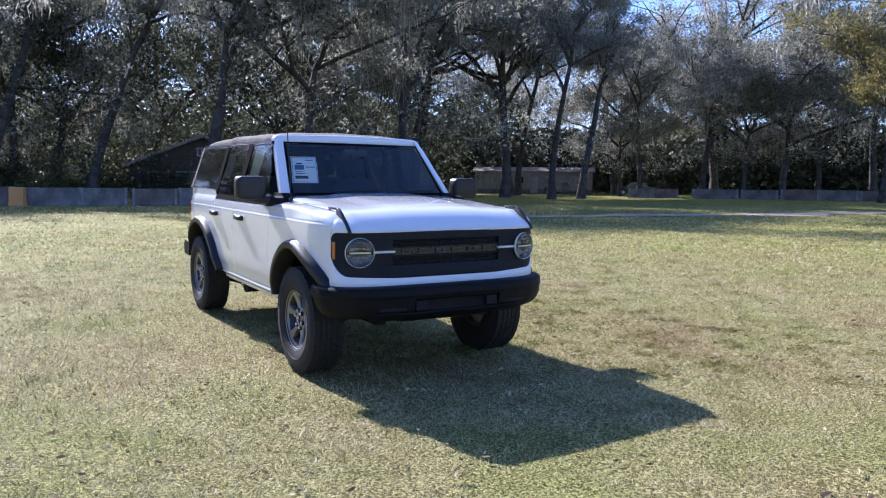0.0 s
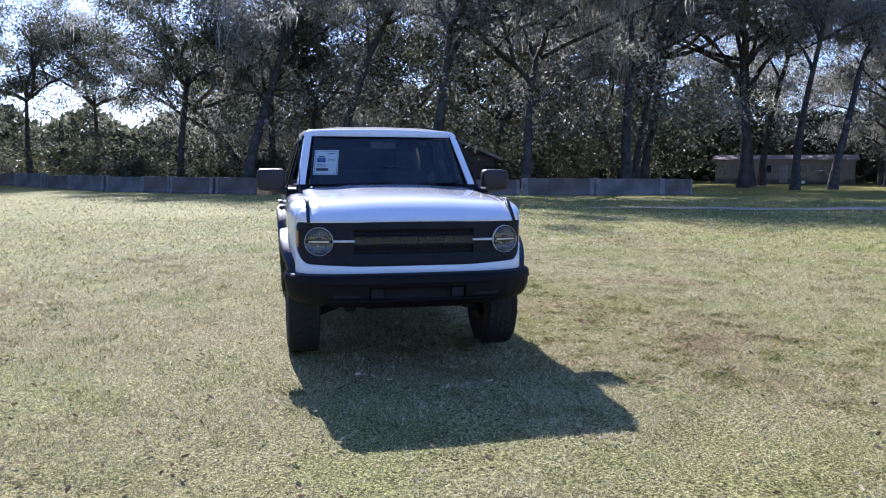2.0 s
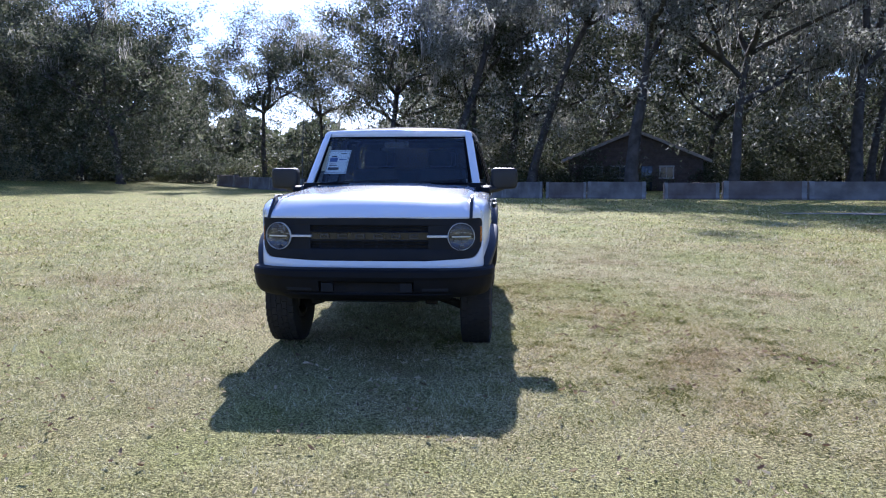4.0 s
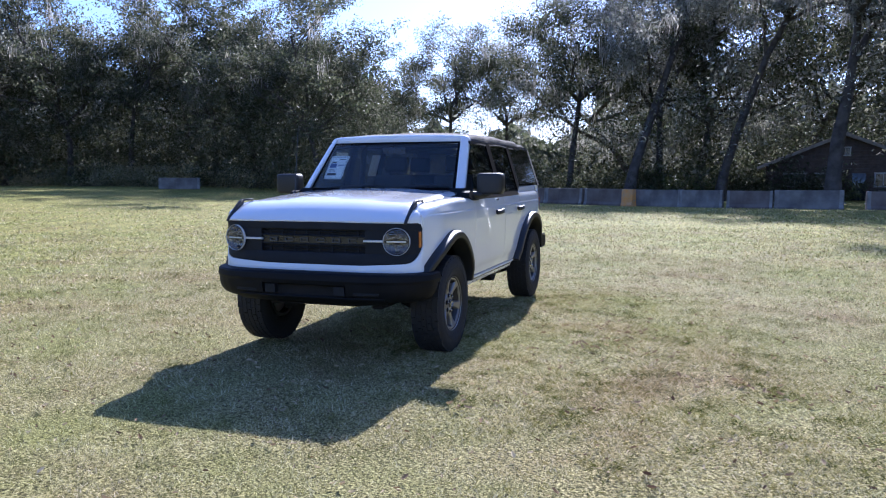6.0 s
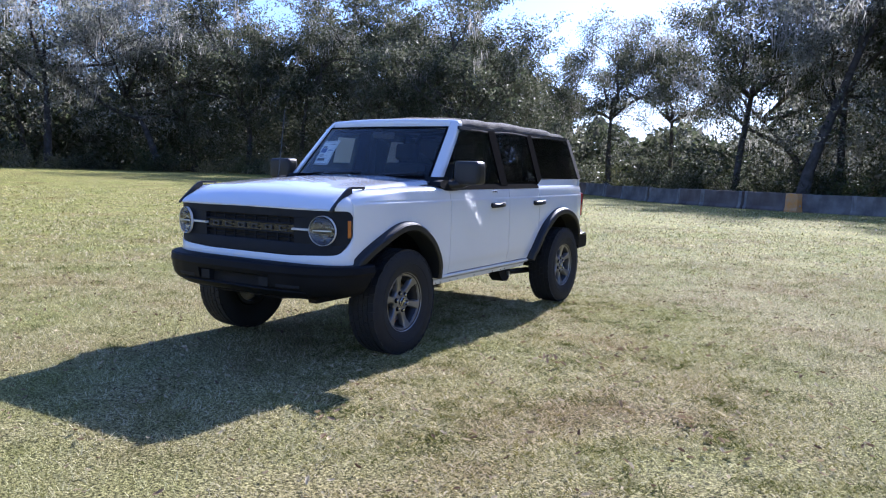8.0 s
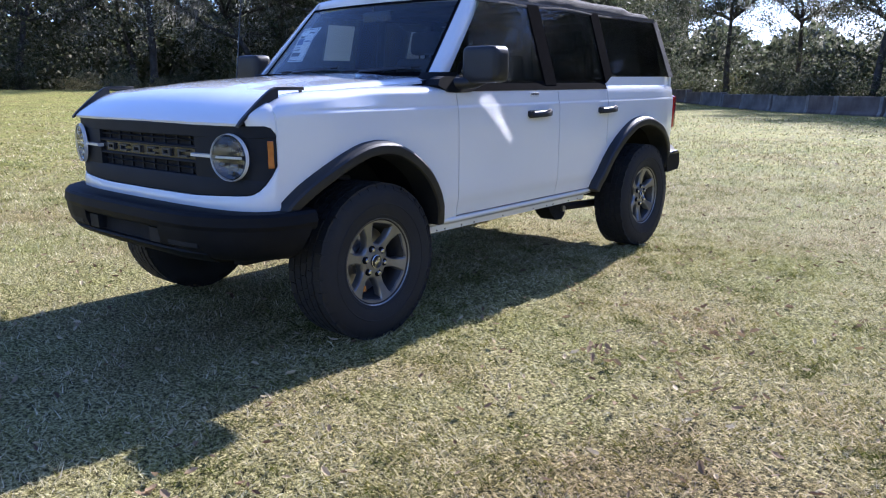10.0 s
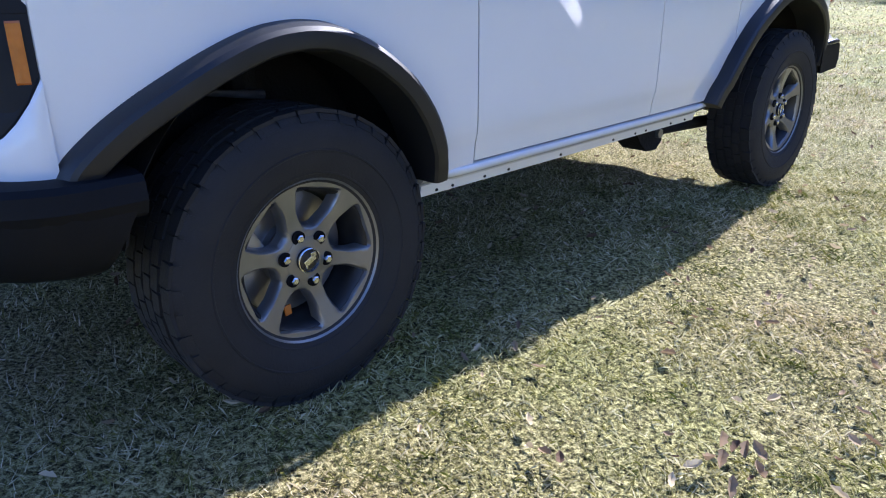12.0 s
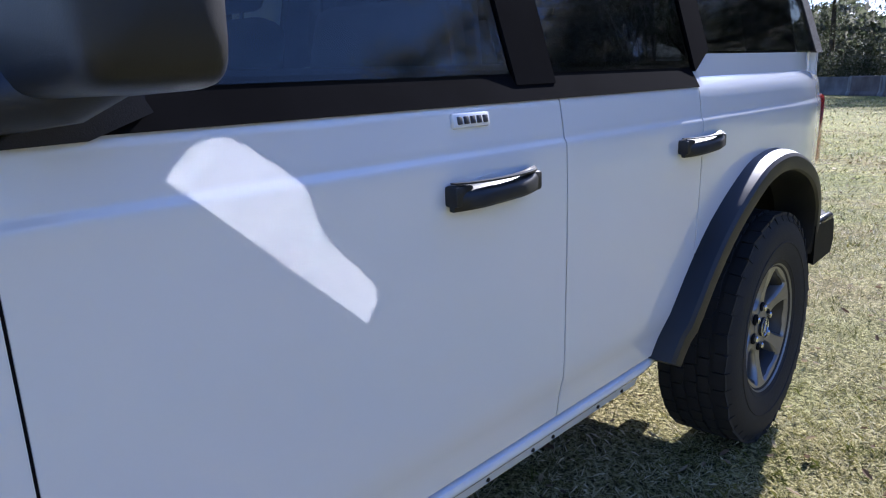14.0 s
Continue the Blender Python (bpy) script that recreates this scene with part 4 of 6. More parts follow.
bm = B()
sheet(bm, hood, steps(0, 1, 56), [k ** 1.6 for k in steps(0, 1, 40)], (0, 0.004, -0.012))
part("hood", bm, PAINT, car, "white hood with a shallow raised centre")
for s in (-1, 1):
    # the fender's nose, which rounds the corner above the grille
    d0 = float(np.interp(0.778, [p[0] for p in PLAN], LONG))

    def nose(u, v):
        a = plan(d0 + (END - d0) * u, 0.003) + Vector((0, 0, brow(d0 + (END - d0) * u) - 0.003))
        y1 = -0.690 + 0.117 * u
        b = Vector((0.784, y1, lerp(HOODZ, y1) - 0.020))
        c = Vector((a.x, a.y, b.z + 0.002))
        p = a * (1 - v) ** 2 + c * 2 * v * (1 - v) + b * v * v
        return (s * p.x, p.y, p.z)

    part("fender_nose", sheet(B(), nose, steps(0, 1, 10), steps(0, 1, 8), (0, 0.004, -0.02)), PAINT, car)
    # dark sheet added behind the shut lines to keep the gaps looking shaded
    part("inner_body_side", sheet(B(), lambda u, v: (s * (side(1.4, 0.55 + 0.69 * v) - 0.032), 0.50 + 1.85 * u, 0.55 + 0.69 * v), steps(0, 1, 6), steps(0, 1, 8), (-0.01 * s, 0, 0)), DARK, car)
for s in (-1, 1):
    # dark strip that climbs from the grille's corner to a flat sight plate over the hood's edge
    RAMP = [(-0.722, 1.112), (-0.70, 1.136), (-0.66, 1.170), (-0.62, 1.203), (-0.58, 1.234), (-0.545, 1.258), (-0.525, 1.267), (-0.505, 1.271)]
    bm = B()
    loops = []
    for y, z in RAMP:
        low = min(lerp(HOODZ, y) - 0.03, z - 0.012)
        loops.append([Vector((s * (0.778 + dx), y, q)) for dx, q in ((-0.012, low), (-0.012, z - 0.003), (-0.009, z), (0.009, z), (0.012, z - 0.003), (0.012, low))])
    loft(bm, loops)
    sight = part("trail_sight", bm, PLASTIC, car, "black sight strip on the hood corner", 30)
    bm = B()
    for dx in (-0.0095, 0.0095):
        box(bm, (s * (0.778 + dx), -0.436, 1.2635), (0.006, 0.150, 0.016), 0.002)
    for y in (-0.502, -0.367):
        box(bm, (s * 0.778, y, 1.2635), (0.0135, 0.030, 0.0158), 0.002)
    box(bm, (s * 0.778, -0.37, 1.247), (0.014, 0.012, 0.036), 0.003)
    part("sight_loop", bm, PLASTIC, sight, smooth=30)
    # black corner cover that carries the door mirror
    bm = B()
    outline_pts = [(0.455, 1.275), (0.53, 1.238), (0.60, 1.234), (0.72, 1.236), (0.80, 1.262), (0.78, 1.306), (0.66, 1.318), (0.52, 1.322), (0.475, 1.306)]
    loft(bm, [[Vector((s * (x - (z - 1.25) * 0.25), y, z)) for y, z in outline_pts] for x in (0.914, 0.906, 0.84)])
    base = part("mirror_base", bm, BUMPER, car, "black corner piece below the windshield pillar", smooth=30)
    # it wraps the foot of the white pillar
    bm = B()
    loft(bm, [[Vector((s * (x - 0.18 * (z - 1.26)), y + 0.92 * (z - 1.33), z)) for x, y in ((0.715, 0.535), (0.78, 0.525), (0.835, 0.545), (0.855, 0.60), (0.85, 0.70), (0.72, 0.70))] for z in (1.25, 1.30, 1.338, 1.345)])
    part("pillar_foot", bm, BUMPER, base, smooth=30)

# cowl, wipers, antenna
bm = B()
sheet(bm, lambda u, v: (-0.78 + 1.56 * u, 0.475 + 0.14 * v - 0.10 * (1 - (2 * u - 1) ** 2) * v, 1.300 + 0.022 * v + 0.01 * (1 - (2 * u - 1) ** 2)), steps(0, 1, 20), steps(0, 1, 4), (0, 0, -0.02))
part("cowl_panel", bm, PLASTIC, car)


def screen(x, z):
    """The windshield's place along y."""
    return 0.565 + 0.92 * (z - 1.335) - 0.085 * (1 - (x / 0.72) ** 2)


for x0, x1 in ((-0.50, 0.02), (0.12, 0.62)):
    bm = B()
    rod(bm, [(x0 + 0.1, 0.50, 1.32), (x0 + 0.16, screen(x0 + 0.16, 1.36) - 0.03, 1.352), (x1, screen(x1, 1.37) - 0.02, 1.372)], [0.012, 0.009, 0.005], 6)
    arm = part("wiper", bm, TRIM, car)
    bm = B()
    rod(bm, [(x0, screen(x0, 1.355) - 0.010, 1.353), ((x0 + x1) / 2, screen((x0 + x1) / 2, 1.365) - 0.010, 1.366), (x1 + 0.05, screen(x1 + 0.05, 1.37) - 0.010, 1.376)], 0.006, 6)
    part("wiper_blade", bm, RUBBER, arm)
bm = B()
rod(bm, [(-0.80, 0.38, 1.27), (-0.80, 0.38, 1.30), (-0.80, 0.385, 1.32)], [0.018, 0.014, 0.006], 10)
rod(bm, [(-0.80, 0.385, 1.31), (-0.80, 0.47, 1.92)], [0.0045, 0.0035], 6)
part("antenna", bm, TRIM, car, "thin black mast antenna")

# ---- windshield frame ----
bm = B()


def pillar(s):
    loops = []
    for t in steps(0, 1, 14):
        z = 1.325 + 0.505 * t
        xo, xi = 0.822 - 0.098 * t - 0.02 * max(0, t - 0.85) / 0.15, 0.748 - 0.096 * t
        yf = screen(0.72, z)
        loops.append([Vector((s * x, y, z)) for x, y in ((xi, yf + 0.03), (xi, yf - 0.012), (xi + 0.012, yf - 0.02), (xo - 0.02, yf - 0.004), (xo - 0.004, yf + 0.014), (xo, yf + 0.04), (xo - 0.006, yf + 0.085), (xi + 0.02, yf + 0.085))])
    loft(bm, loops)


pillar(1)
pillar(-1)


HEAD = [(0.004, -0.078), (-0.012, -0.070), (-0.016, -0.040), (-0.010, -0.016), (0.006, -0.002), (0.030, 0.004), (0.075, 0.004), (0.085, -0.010), (0.085, -0.05)]
loops = []
for x in [0.728 * math.sin(q) for q in steps(-math.pi / 2, math.pi / 2, 40)]:
    edge = max(0.0, (abs(x) - 0.66) / 0.068)
    top = 1.836 + 0.014 * (1 - (x / 0.72) ** 2) - 0.030 * edge ** 3
    loops.append([Vector((x, screen(x, top) + dy * (1 - 0.35 * edge ** 2) + 0.020 * edge ** 3, top + dz * (1 - 0.25 * edge ** 2))) for dy, dz in HEAD])
loft(bm, loops)
part("windshield_frame", bm, PAINT, car, "white windshield frame", 40)
bm = B()
sheet(bm, lambda u, v: (lambda z: ((-0.735 + 0.075 * v) * (1 - 2 * u), screen((-0.735 + 0.075 * v) * (1 - 2 * u), z) + 0.004, z))(1.325 + 0.455 * v), steps(0, 1, 24), steps(0, 1, 12), (0, 0.006, 0.002))
shield = part("windshield", bm, SCREEN, car, "curved windshield with a paper sheet inside")
# black frit band round the glass
bm = B()
for (u0, u1, v0, v1) in ((0, 1, 0, 0.045), (0, 1, 0.965, 1), (0, 0.014, 0.04, 0.97), (0.986, 1, 0.04, 0.97)):
    sheet(bm, lambda u, v: (lambda vv, uu: (lambda z: ((-0.735 + 0.075 * vv) * (1 - 2 * uu), screen((-0.735 + 0.075 * vv) * (1 - 2 * uu), z) + 0.0005, z))(1.325 + 0.455 * vv))(v0 + (v1 - v0) * v, u0 + (u1 - u0) * u), steps(0, 1, 20), steps(0, 1, 6), (0, 0.002, 0))
part("frit_band", bm, PILLAR, shield)

# paper sheet behind the windshield
bm = B()


def on_screen(a, b, lift_in):
    # it leans back less than the glass and hangs slightly askew
    x, z = -0.67 + 0.216 * a + 0.031 * b, 1.426 + 0.224 * b
    return (x, max(0.706 - 0.047 * a + 0.128 * b, screen(x, z) + 0.014) + lift_in - 0.016, z)


sheet(bm, lambda u, v: on_screen(u, v, 0.016), steps(0, 1, 8), steps(0, 1, 8), (0, 0.002, 0))
sticker = part("paper_sheet", bm, PAPER, car, "white printed sheet taped inside the windshield")
for a0, a1, b0, b1, ink in ((0.04, 0.96, 0.035, 0.05, INK), (0.04, 0.96, 0.95, 0.965, INK), (0.03, 0.045, 0.035, 0.965, INK), (0.955, 0.97, 0.035, 0.965, INK), (0.12, 0.48, 0.50, 0.68, BLUE_INK), (0.18, 0.42, 0.70, 0.76, INK), (0.55, 0.9, 0.585, 0.62, BLUE_INK), (0.12, 0.62, 0.16, 0.27, INK), (0.14, 0.5, 0.34, 0.37, INK), (0.14, 0.42, 0.41, 0.43, INK), (0.55, 0.85, 0.84, 0.87, INK)):
    bm = B()
    sheet(bm, lambda u, v: on_screen(a0 + (a1 - a0) * u, b0 + (b1 - b0) * v, 0.0125), steps(0, 1, 4), steps(0, 1, 4), (0, 0.0015, 0))
    part("printed_bar", bm, ink, sticker)

# ---- soft top ----
ROOFZ = [(0.96, 1.850), (1.05, 1.866), (1.25, 1.886), (1.8, 1.893), (2.5, 1.888), (3.0, 1.874), (3.26, 1.858), (3.34, 1.835), (3.375, 1.795)]


def roof(u, v):
    a = abs(2 * u - 1)
    s = 1 if u > 0.5 else -1
    front = screen(0.73 * min(1.0, a / 0.84), 1.845) + 0.032 + 0.035 * max(0.0, a - 0.8) / 0.2
    y = front + (3.375 - front) * v
    zt = soft(ROOFZ, y) - 0.012 * max(0.0, 1 - v * 40) ** 2
    half = lerp([(0.955, 0.716), (1.2, 0.742), (2.6, 0.742), (3.375, 0.715)], y)
    x, dz = lerp([(0, 0), (0.45, 0.5), (0.66, 0.84), (0.76, 0.955), (0.84, 0.99), (0.92, 1.0), (1.0, 1.0)], a), lerp([(0, 0), (0.45, -0.008), (0.66, -0.026), (0.76, -0.042), (0.84, -0.065), (0.92, -0.098), (1.0, -0.128)], a)
    rear = max(0.0, (y - 3.1) / 0.275)
    wave = 0.004 * math.sin(9 * y + 2 * u) + 0.005 * math.sin(23 * y + 5 * u) * max(0, a - 0.45)
    wave += 0.010 * noise.noise(Vector((x * 3.1 * s, y * 4.0, 0.3))) * (0.4 + a)
    return (s * half * x + 0.5 * s * wave * (a > 0.8), y, zt + dz * (1 - 0.35 * rear) + wave)


bm = B()
sheet(bm, roof, steps(0, 1, 60), steps(0, 1, 96), lambda u, v: (0, 0, -0.014))
soft_top = part("soft_top", bm, FABRIC, car, "wrinkled dark grey-brown fabric roof", 60)
# stitched hem along each side and the rear wall
for s in (-1, 1):
    bm = B()
    rod(bm, [(s * lerp([(1.07, 0.735), (1.2, 0.747), (2.6, 0.747), (3.37, 0.72)], y), y, soft(ROOFZ, y) - 0.128 + 0.03 * max(0.0, (y - 3.1) / 0.275) + 0.006 * math.sin(7 * y)) for y in steps(1.10, 3.36, 40)], 0.009, 6)
    part("roof_hem", bm, FABRIC, soft_top)


def rear_wall(u, v):
    x = (2 * u - 1) * (0.79 - 0.075 * v)
    return (x, 3.465 - 0.095 * v + 0.02 * (1 - (2 * u - 1) ** 2), 1.325 + 0.46 * v)


bm = B()
sheet(bm, rear_wall, [0, 0.04, 0.08, 0.12], steps(0, 1, 8), (0, -0.012, 0))
sheet(bm, rear_wall, [0.88, 0.92, 0.96, 1.0], steps(0, 1, 8), (0, -0.012, 0))
sheet(bm, lambda u, v: rear_wall(u, 0.88 + 0.12 * v), steps(0.12, 0.88, 8), [0, 1], (0, -0.012, 0))
part("rear_curtain", bm, FABRIC, soft_top)
bm = B()
sheet(bm, lambda u, v: rear_wall(u, 0.88 * v), steps(0.12, 0.88, 8), steps(0, 1, 4), (0, -0.006, 0))
part("rear_window", bm, VINYL, soft_top)


def upper(s, y, z):
    """The glasshouse side."""
    return s * (0.882 - 0.29 * (z - 1.30))


def pane(name, s, corners, mat, owner, thick=0.005, lift_out=0.0, label=""):
    """A four-cornered side pane: (y, z) front-low, rear-low, rear-high, front-high."""
    fl, rl, rh, fh = [Vector((0, *c)) for c in corners]

    def f(u, v):
        p = fl.lerp(rl, u).lerp(fh.lerp(rh, u), v)
        return (upper(s, p.y, p.z) + s * lift_out, p.y, p.z)

    bm = B()
    sheet(bm, f, steps(0, 1, 8), steps(0, 1, 6), (-thick * s, 0, 0))
    return part(name, bm, mat, owner, label)


for s in (-1, 1):
    g = pane("front_side_glass", s, ((0.66, 1.29), (1.525, 1.29), (1.50, 1.765), (1.00, 1.765)), DOOR_GLASS, car, label="clear front door glass")
    pane("rear_side_glass", s, ((1.645, 1.29), (2.315, 1.29), (2.30, 1.765), (1.625, 1.765)), TINT, car, label="tinted rear door glass")
    pane("quarter_window", s, ((2.42, 1.334), (3.40, 1.334), (3.32, 1.755), (2.40, 1.765)), VINYL, soft_top, label="smoked quarter window of the soft top")
    pane("centre_pillar", s, ((1.52, 1.27), (1.65, 1.27), (1.63, 1.77), (1.495, 1.77)), PILLAR, car, 0.03, 0.006)
    pane("rear_pillar", s, ((2.312, 1.28), (2.425, 1.335), (2.405, 1.77), (2.295, 1.77)), PILLAR, car, 0.03, 0.006)
    pane("rear_corner_hem", s, ((3.395, 1.328), (3.475, 1.328), (3.385, 1.77), (3.315, 1.76)), FABRIC, soft_top, 0.02, 0.004)
    pane("roof_rail", s, ((0.985, 1.755), (3.34, 1.752), (3.34, 1.785), (1.00, 1.785)), TRIM, car, 0.02, 0.004)
    pane("mirror_sail", s, ((0.622, 1.262), (0.80, 1.275), (0.80, 1.33), (0.665, 1.33)), TRIM, car, 0.02, 0.006)
# papers on the passenger's windows
for y0, y1, z0, z1 in ((1.17, 1.43, 1.45, 1.70), (2.06, 2.28, 1.45, 1.69)):
    pane("window_sheet", -1, ((y0, z0), (y1, z0), (y1, z1), (y0, z1)), THIN_PAPER, car, 0.002, -0.012, "white price sheet inside the window")

# ---- door mirrors ----
for s in (-1, 1):
    bm = B()
    loops = []
    for t in [0.5 - 0.5 * math.cos(math.pi * k / 22) for k in range(23)]:
        x = 0.912 + 0.250 * t
        grow = (1 - 0.985 * abs(2 * t - 1) ** 9) ** 0.30
        zc, hz = 1.380 + 0.004 * t, 0.101 * grow * (1 - 0.06 * t)
        yc, hy = 0.708 - 0.01 * t, 0.066 * grow
        loop = []
        for k in range(28):
            a = 2 * math.pi * k / 28
            c, d = math.cos(a), math.sin(a)
            sq = lambda q: math.copysign(abs(q) ** 0.28, q)
            loop.append(Vector((s * x, yc + hy * sq(c) * (1.15 if c < 0 else 0.9), zc + hz * sq(d))))
        loops.append(loop)
    loft(bm, loops)
    m = part("door_mirror", bm, PLASTIC, car, "square black door mirror", 40)
    bm = B()
    rod(bm, [(s * 0.865, 0.60, 1.287), (s * 0.92, 0.635, 1.282), (s * 0.98, 0.68, 1.290), (s * 1.04, 0.70, 1.313)], [0.034, 0.034, 0.032, 0.03], 12)
    part("mirror_arm", bm, PLASTIC, m)
    bm = B()
    sheet(bm, lambda u, v: (s * (0.935 + 0.195 * u), 0.7485 - 0.012 * u, 1.313 + 0.155 * v), [0, 1], [0, 1], (0, -0.003, 0))
    part("mirror_glass", bm, MIRROR, m, "silver mirror glass")

# ---- rear ----
bm = B()
sheet(bm, lambda u, v: ((2 * u - 1) * 0.86, 3.50 - 0.02 * (2 * u - 1) ** 2, 0.62 + 0.71 * v), steps(0, 1, 12), steps(0, 1, 6), (0, -0.02, 0))
part("tailgate", bm, PAINT, car)
for s in (-1, 1):
    bm = B()
    box(bm, (s * 0.825, 3.555, 1.04), (0.085, 0.10, 0.27), 0.02, 3)
    part("tail_lamp", bm, RED, car, "red upright tail lamp")
bm = B()
loops = []
for d in (-0.955, -0.94, -0.90, -0.86, -0.6, 0.6, 0.86, 0.90, 0.94, 0.955):
    e = max(0.0, abs(d) - 0.86) / 0.095
    y, top = 3.60 - 0.02 * min(1.0, 3 * e) - 0.05 * e ** 3, 0.765 - 0.055 * min(1.0, 1.6 * e)
    loops.append([Vector((d, y + a, z)) for a, z in ((-0.24, top), (-0.03, top), (-0.008, top - 0.012), (0.005, 0.62), (-0.02, 0.57), (-0.24, 0.56))])
loft(bm, loops)
rear_bumper = part("rear_bumper", bm, BUMPER, car, "black rear bumper", 30)
for s in (-1, 1):
    # glossy rod added along the bumper's end to catch a line of sun
    part("bumper_shoulder", rod(B(), [(s * 0.938, 3.33, 0.709), (s * 0.942, 3.38, 0.713), (s * 0.942, 3.50, 0.713), (s * 0.925, 3.545, 0.709)], [0.010, 0.016, 0.016, 0.010], 12), TRIM, rear_bumper, "glossy black rod added to catch the sun")
bm = B()
rod(bm, [(0.0, 3.54, 1.02), (0.0, 3.75, 1.02)], [0.37, 0.39], 40)
part("spare_tyre", bm, RUBBER, car)

# ---- underbody ----
bm = B()
box(bm, (0, 1.42, 0.60), (1.62, 1.75, 0.14), 0.03)
part("floor_pan", bm, DARK, car)
part("rear_floor", box(B(), (0, 2.95, 0.80), (1.05, 1.1, 0.36), 0.03), DARK, car)
part("engine_bay", box(B(), (0, 0.0, 0.78), (1.02, 1.14, 0.54), 0.03), DARK, car)
for s in (-1, 1):
    part("chassis_rail", box(B(), (s * 0.46, 1.45, 0.47), (0.09, 4.0, 0.12), 0.015), DARK, car)
bm = B()
rod(bm, [(-0.72, AXLE, HUB), (0.72, AXLE, HUB)], 0.05, 12)
box(bm, (0.05, AXLE, HUB), (0.26, 0.26, 0.24), 0.08, 3)
part("rear_axle", bm, DARK, car)
for s in (-1, 1):
    for name, pts, r in (("drive_shaft", [(s * 0.1, 0.0, HUB), (s * 0.7, 0.0, HUB)], 0.03), ("lower_arm", [(s * 0.35, 0.12, 0.40), (s * 0.70, 0.0, 0.30)], 0.035), ("front_damper", [(s * 0.60, 0.02, 0.42), (s * 0.55, 0.04, 0.86)], 0.052), ("rear_damper", [(s * 0.62, AXLE + 0.08, 0.42), (s * 0.58, AXLE + 0.04, 0.86)], 0.05), ("trailing_arm", [(s * 0.60, 2.10, 0.375), (s * 0.63, AXLE, 0.335)], 0.03)):
        part(name, rod(B(), pts, r, 10), DARK, car)
bm = B()
rod(bm, [(0.50, 2.30, 0.47), (0.50, 2.62, 0.47)], [0.075, 0.075], 14)
rod(bm, [(0.50, 2.60, 0.47), (0.56, 2.80, 0.50)], 0.03, 8)
part("exhaust_silencer", bm, RIM_IN, car)
for s in (-1, 1):
    bm = B()
    loft(bm, [[Vector((s * x, y, z)) for y, z in ((1.90, 0.47), (1.99, 0.345), (2.05, 0.30), (2.13, 0.295), (2.175, 0.33), (2.185, 0.42), (2.19, 0.48))] for x in (0.54, 0.545, 0.665, 0.67)])
    bracket = part("arm_bracket", bm, DARK, car, smooth=30)
    part("pivot_bolt", rod(B(), [(s * 0.672, 2.13, 0.375), (s * 0.69, 2.13, 0.375)], 0.022, 10), STEEL, bracket)
    part("brake_hose_arm", rod(B(), [(s * 0.66, -0.17, 0.835), (s * 0.64, -0.05, 0.815), (s * 0.63, 0.05, 0.80)], [0.008, 0.010, 0.014], 8), STEEL, car)
    # splash panel that closes the wheel well behind the bumper's end
    part("splash_panel", sheet(B(), lambda u, v: (s * (0.40 + 0.45 * u), -0.53 + 0.03 * v, 0.50 + 0.28 * v), steps(0, 1, 6), steps(0, 1, 6), (0, -0.012, 0)), DARK, car)

# ---- cabin ----
bm = B()
sheet(bm, lambda u, v: (-0.74 + 1.48 * u, 0.54 + 0.42 * v, 1.285 - 0.06 * v ** 3 + 0.02 * math.sin(math.pi * u)), steps(0, 1, 14), steps(0, 1, 6), (0, 0, -0.2))
part("dashboard", bm, INSIDE, car)
bm = B()
pts = ring((0.37, 1.05, 1.14), (0, 0.85, 0.45), 0.18, 28)
loops = []
for p in pts:
    d = (p - Vector((0.37, 1.05, 1.14))).normalized()
    ax = Vector((0, 0.85, 0.45)).normalized()
    loops.append([p + 0.015 * (math.cos(a) * d + math.sin(a) * ax) for a in steps(0, 2 * math.pi * 7 / 8, 7)])
rows = [[bm.verts.new(q) for q in l] for l in loops]
for k in range(28):
    for j in range(8):
        bm.faces.new((rows[k][j], rows[k][(j + 1) % 8], rows[(k + 1) % 28][(j + 1) % 8], rows[(k + 1) % 28][j]))
box(bm, (0.37, 1.04, 1.14), (0.30, 0.035, 0.06), 0.012)
rod(bm, [(0.37, 0.85, 1.04), (0.37, 1.04, 1.14)], 0.03, 8)
part("steering_wheel", bm, INSIDE, car)


def car_seat(x, y, wide=0.5):
    bm = B()
    box(bm, (x, y, 0.92), (wide, 0.5, 0.16), 0.05, 3)
    box(bm, (x, y + 0.30, 1.19), (wide * 0.94, 0.13, 0.56), 0.05, 3, Matrix.Rotation(radians(-14), 4, "X"))
    seat = part("car_seat", bm, SEAT, car, "grey cloth seat with headrest", 50)
    for hx in ((x,) if wide < 0.8 else (x - 0.36, x + 0.36)):
        bm = B()
        box(bm, (hx, y + 0.39, 1.575), (0.25, 0.09, 0.17), 0.035, 3, Matrix.Rotation(radians(-10), 4, "X"))
        rod(bm, [(hx - 0.05, y + 0.37, 1.42), (hx - 0.05, y + 0.385, 1.52)], 0.006, 6)
        rod(bm, [(hx + 0.05, y + 0.37, 1.42), (hx + 0.05, y + 0.385, 1.52)], 0.006, 6)
        part("headrest", bm, SEAT, seat)


car_seat(0.36, 1.37)
car_seat(-0.34, 1.37)
car_seat(0.0, 2.15, 1.3)
for y in (1.62, 2.42):
    bm = B()
    rod(bm, [(-0.70, y, 1.25), (-0.66, y, 1.72), (-0.60, y, 1.79), (0.60, y, 1.79), (0.66, y, 1.72), (0.70, y, 1.25)], 0.032, 8)
    part("roll_hoop", bm, INSIDE, car)
bm = B()
box(bm, (0.0, 0.915, 1.70), (0.24, 0.03, 0.065), 0.012)
rod(bm, [(0.0, 0.875, 1.76), (0.0, 0.885, 1.72)], 0.008, 6)
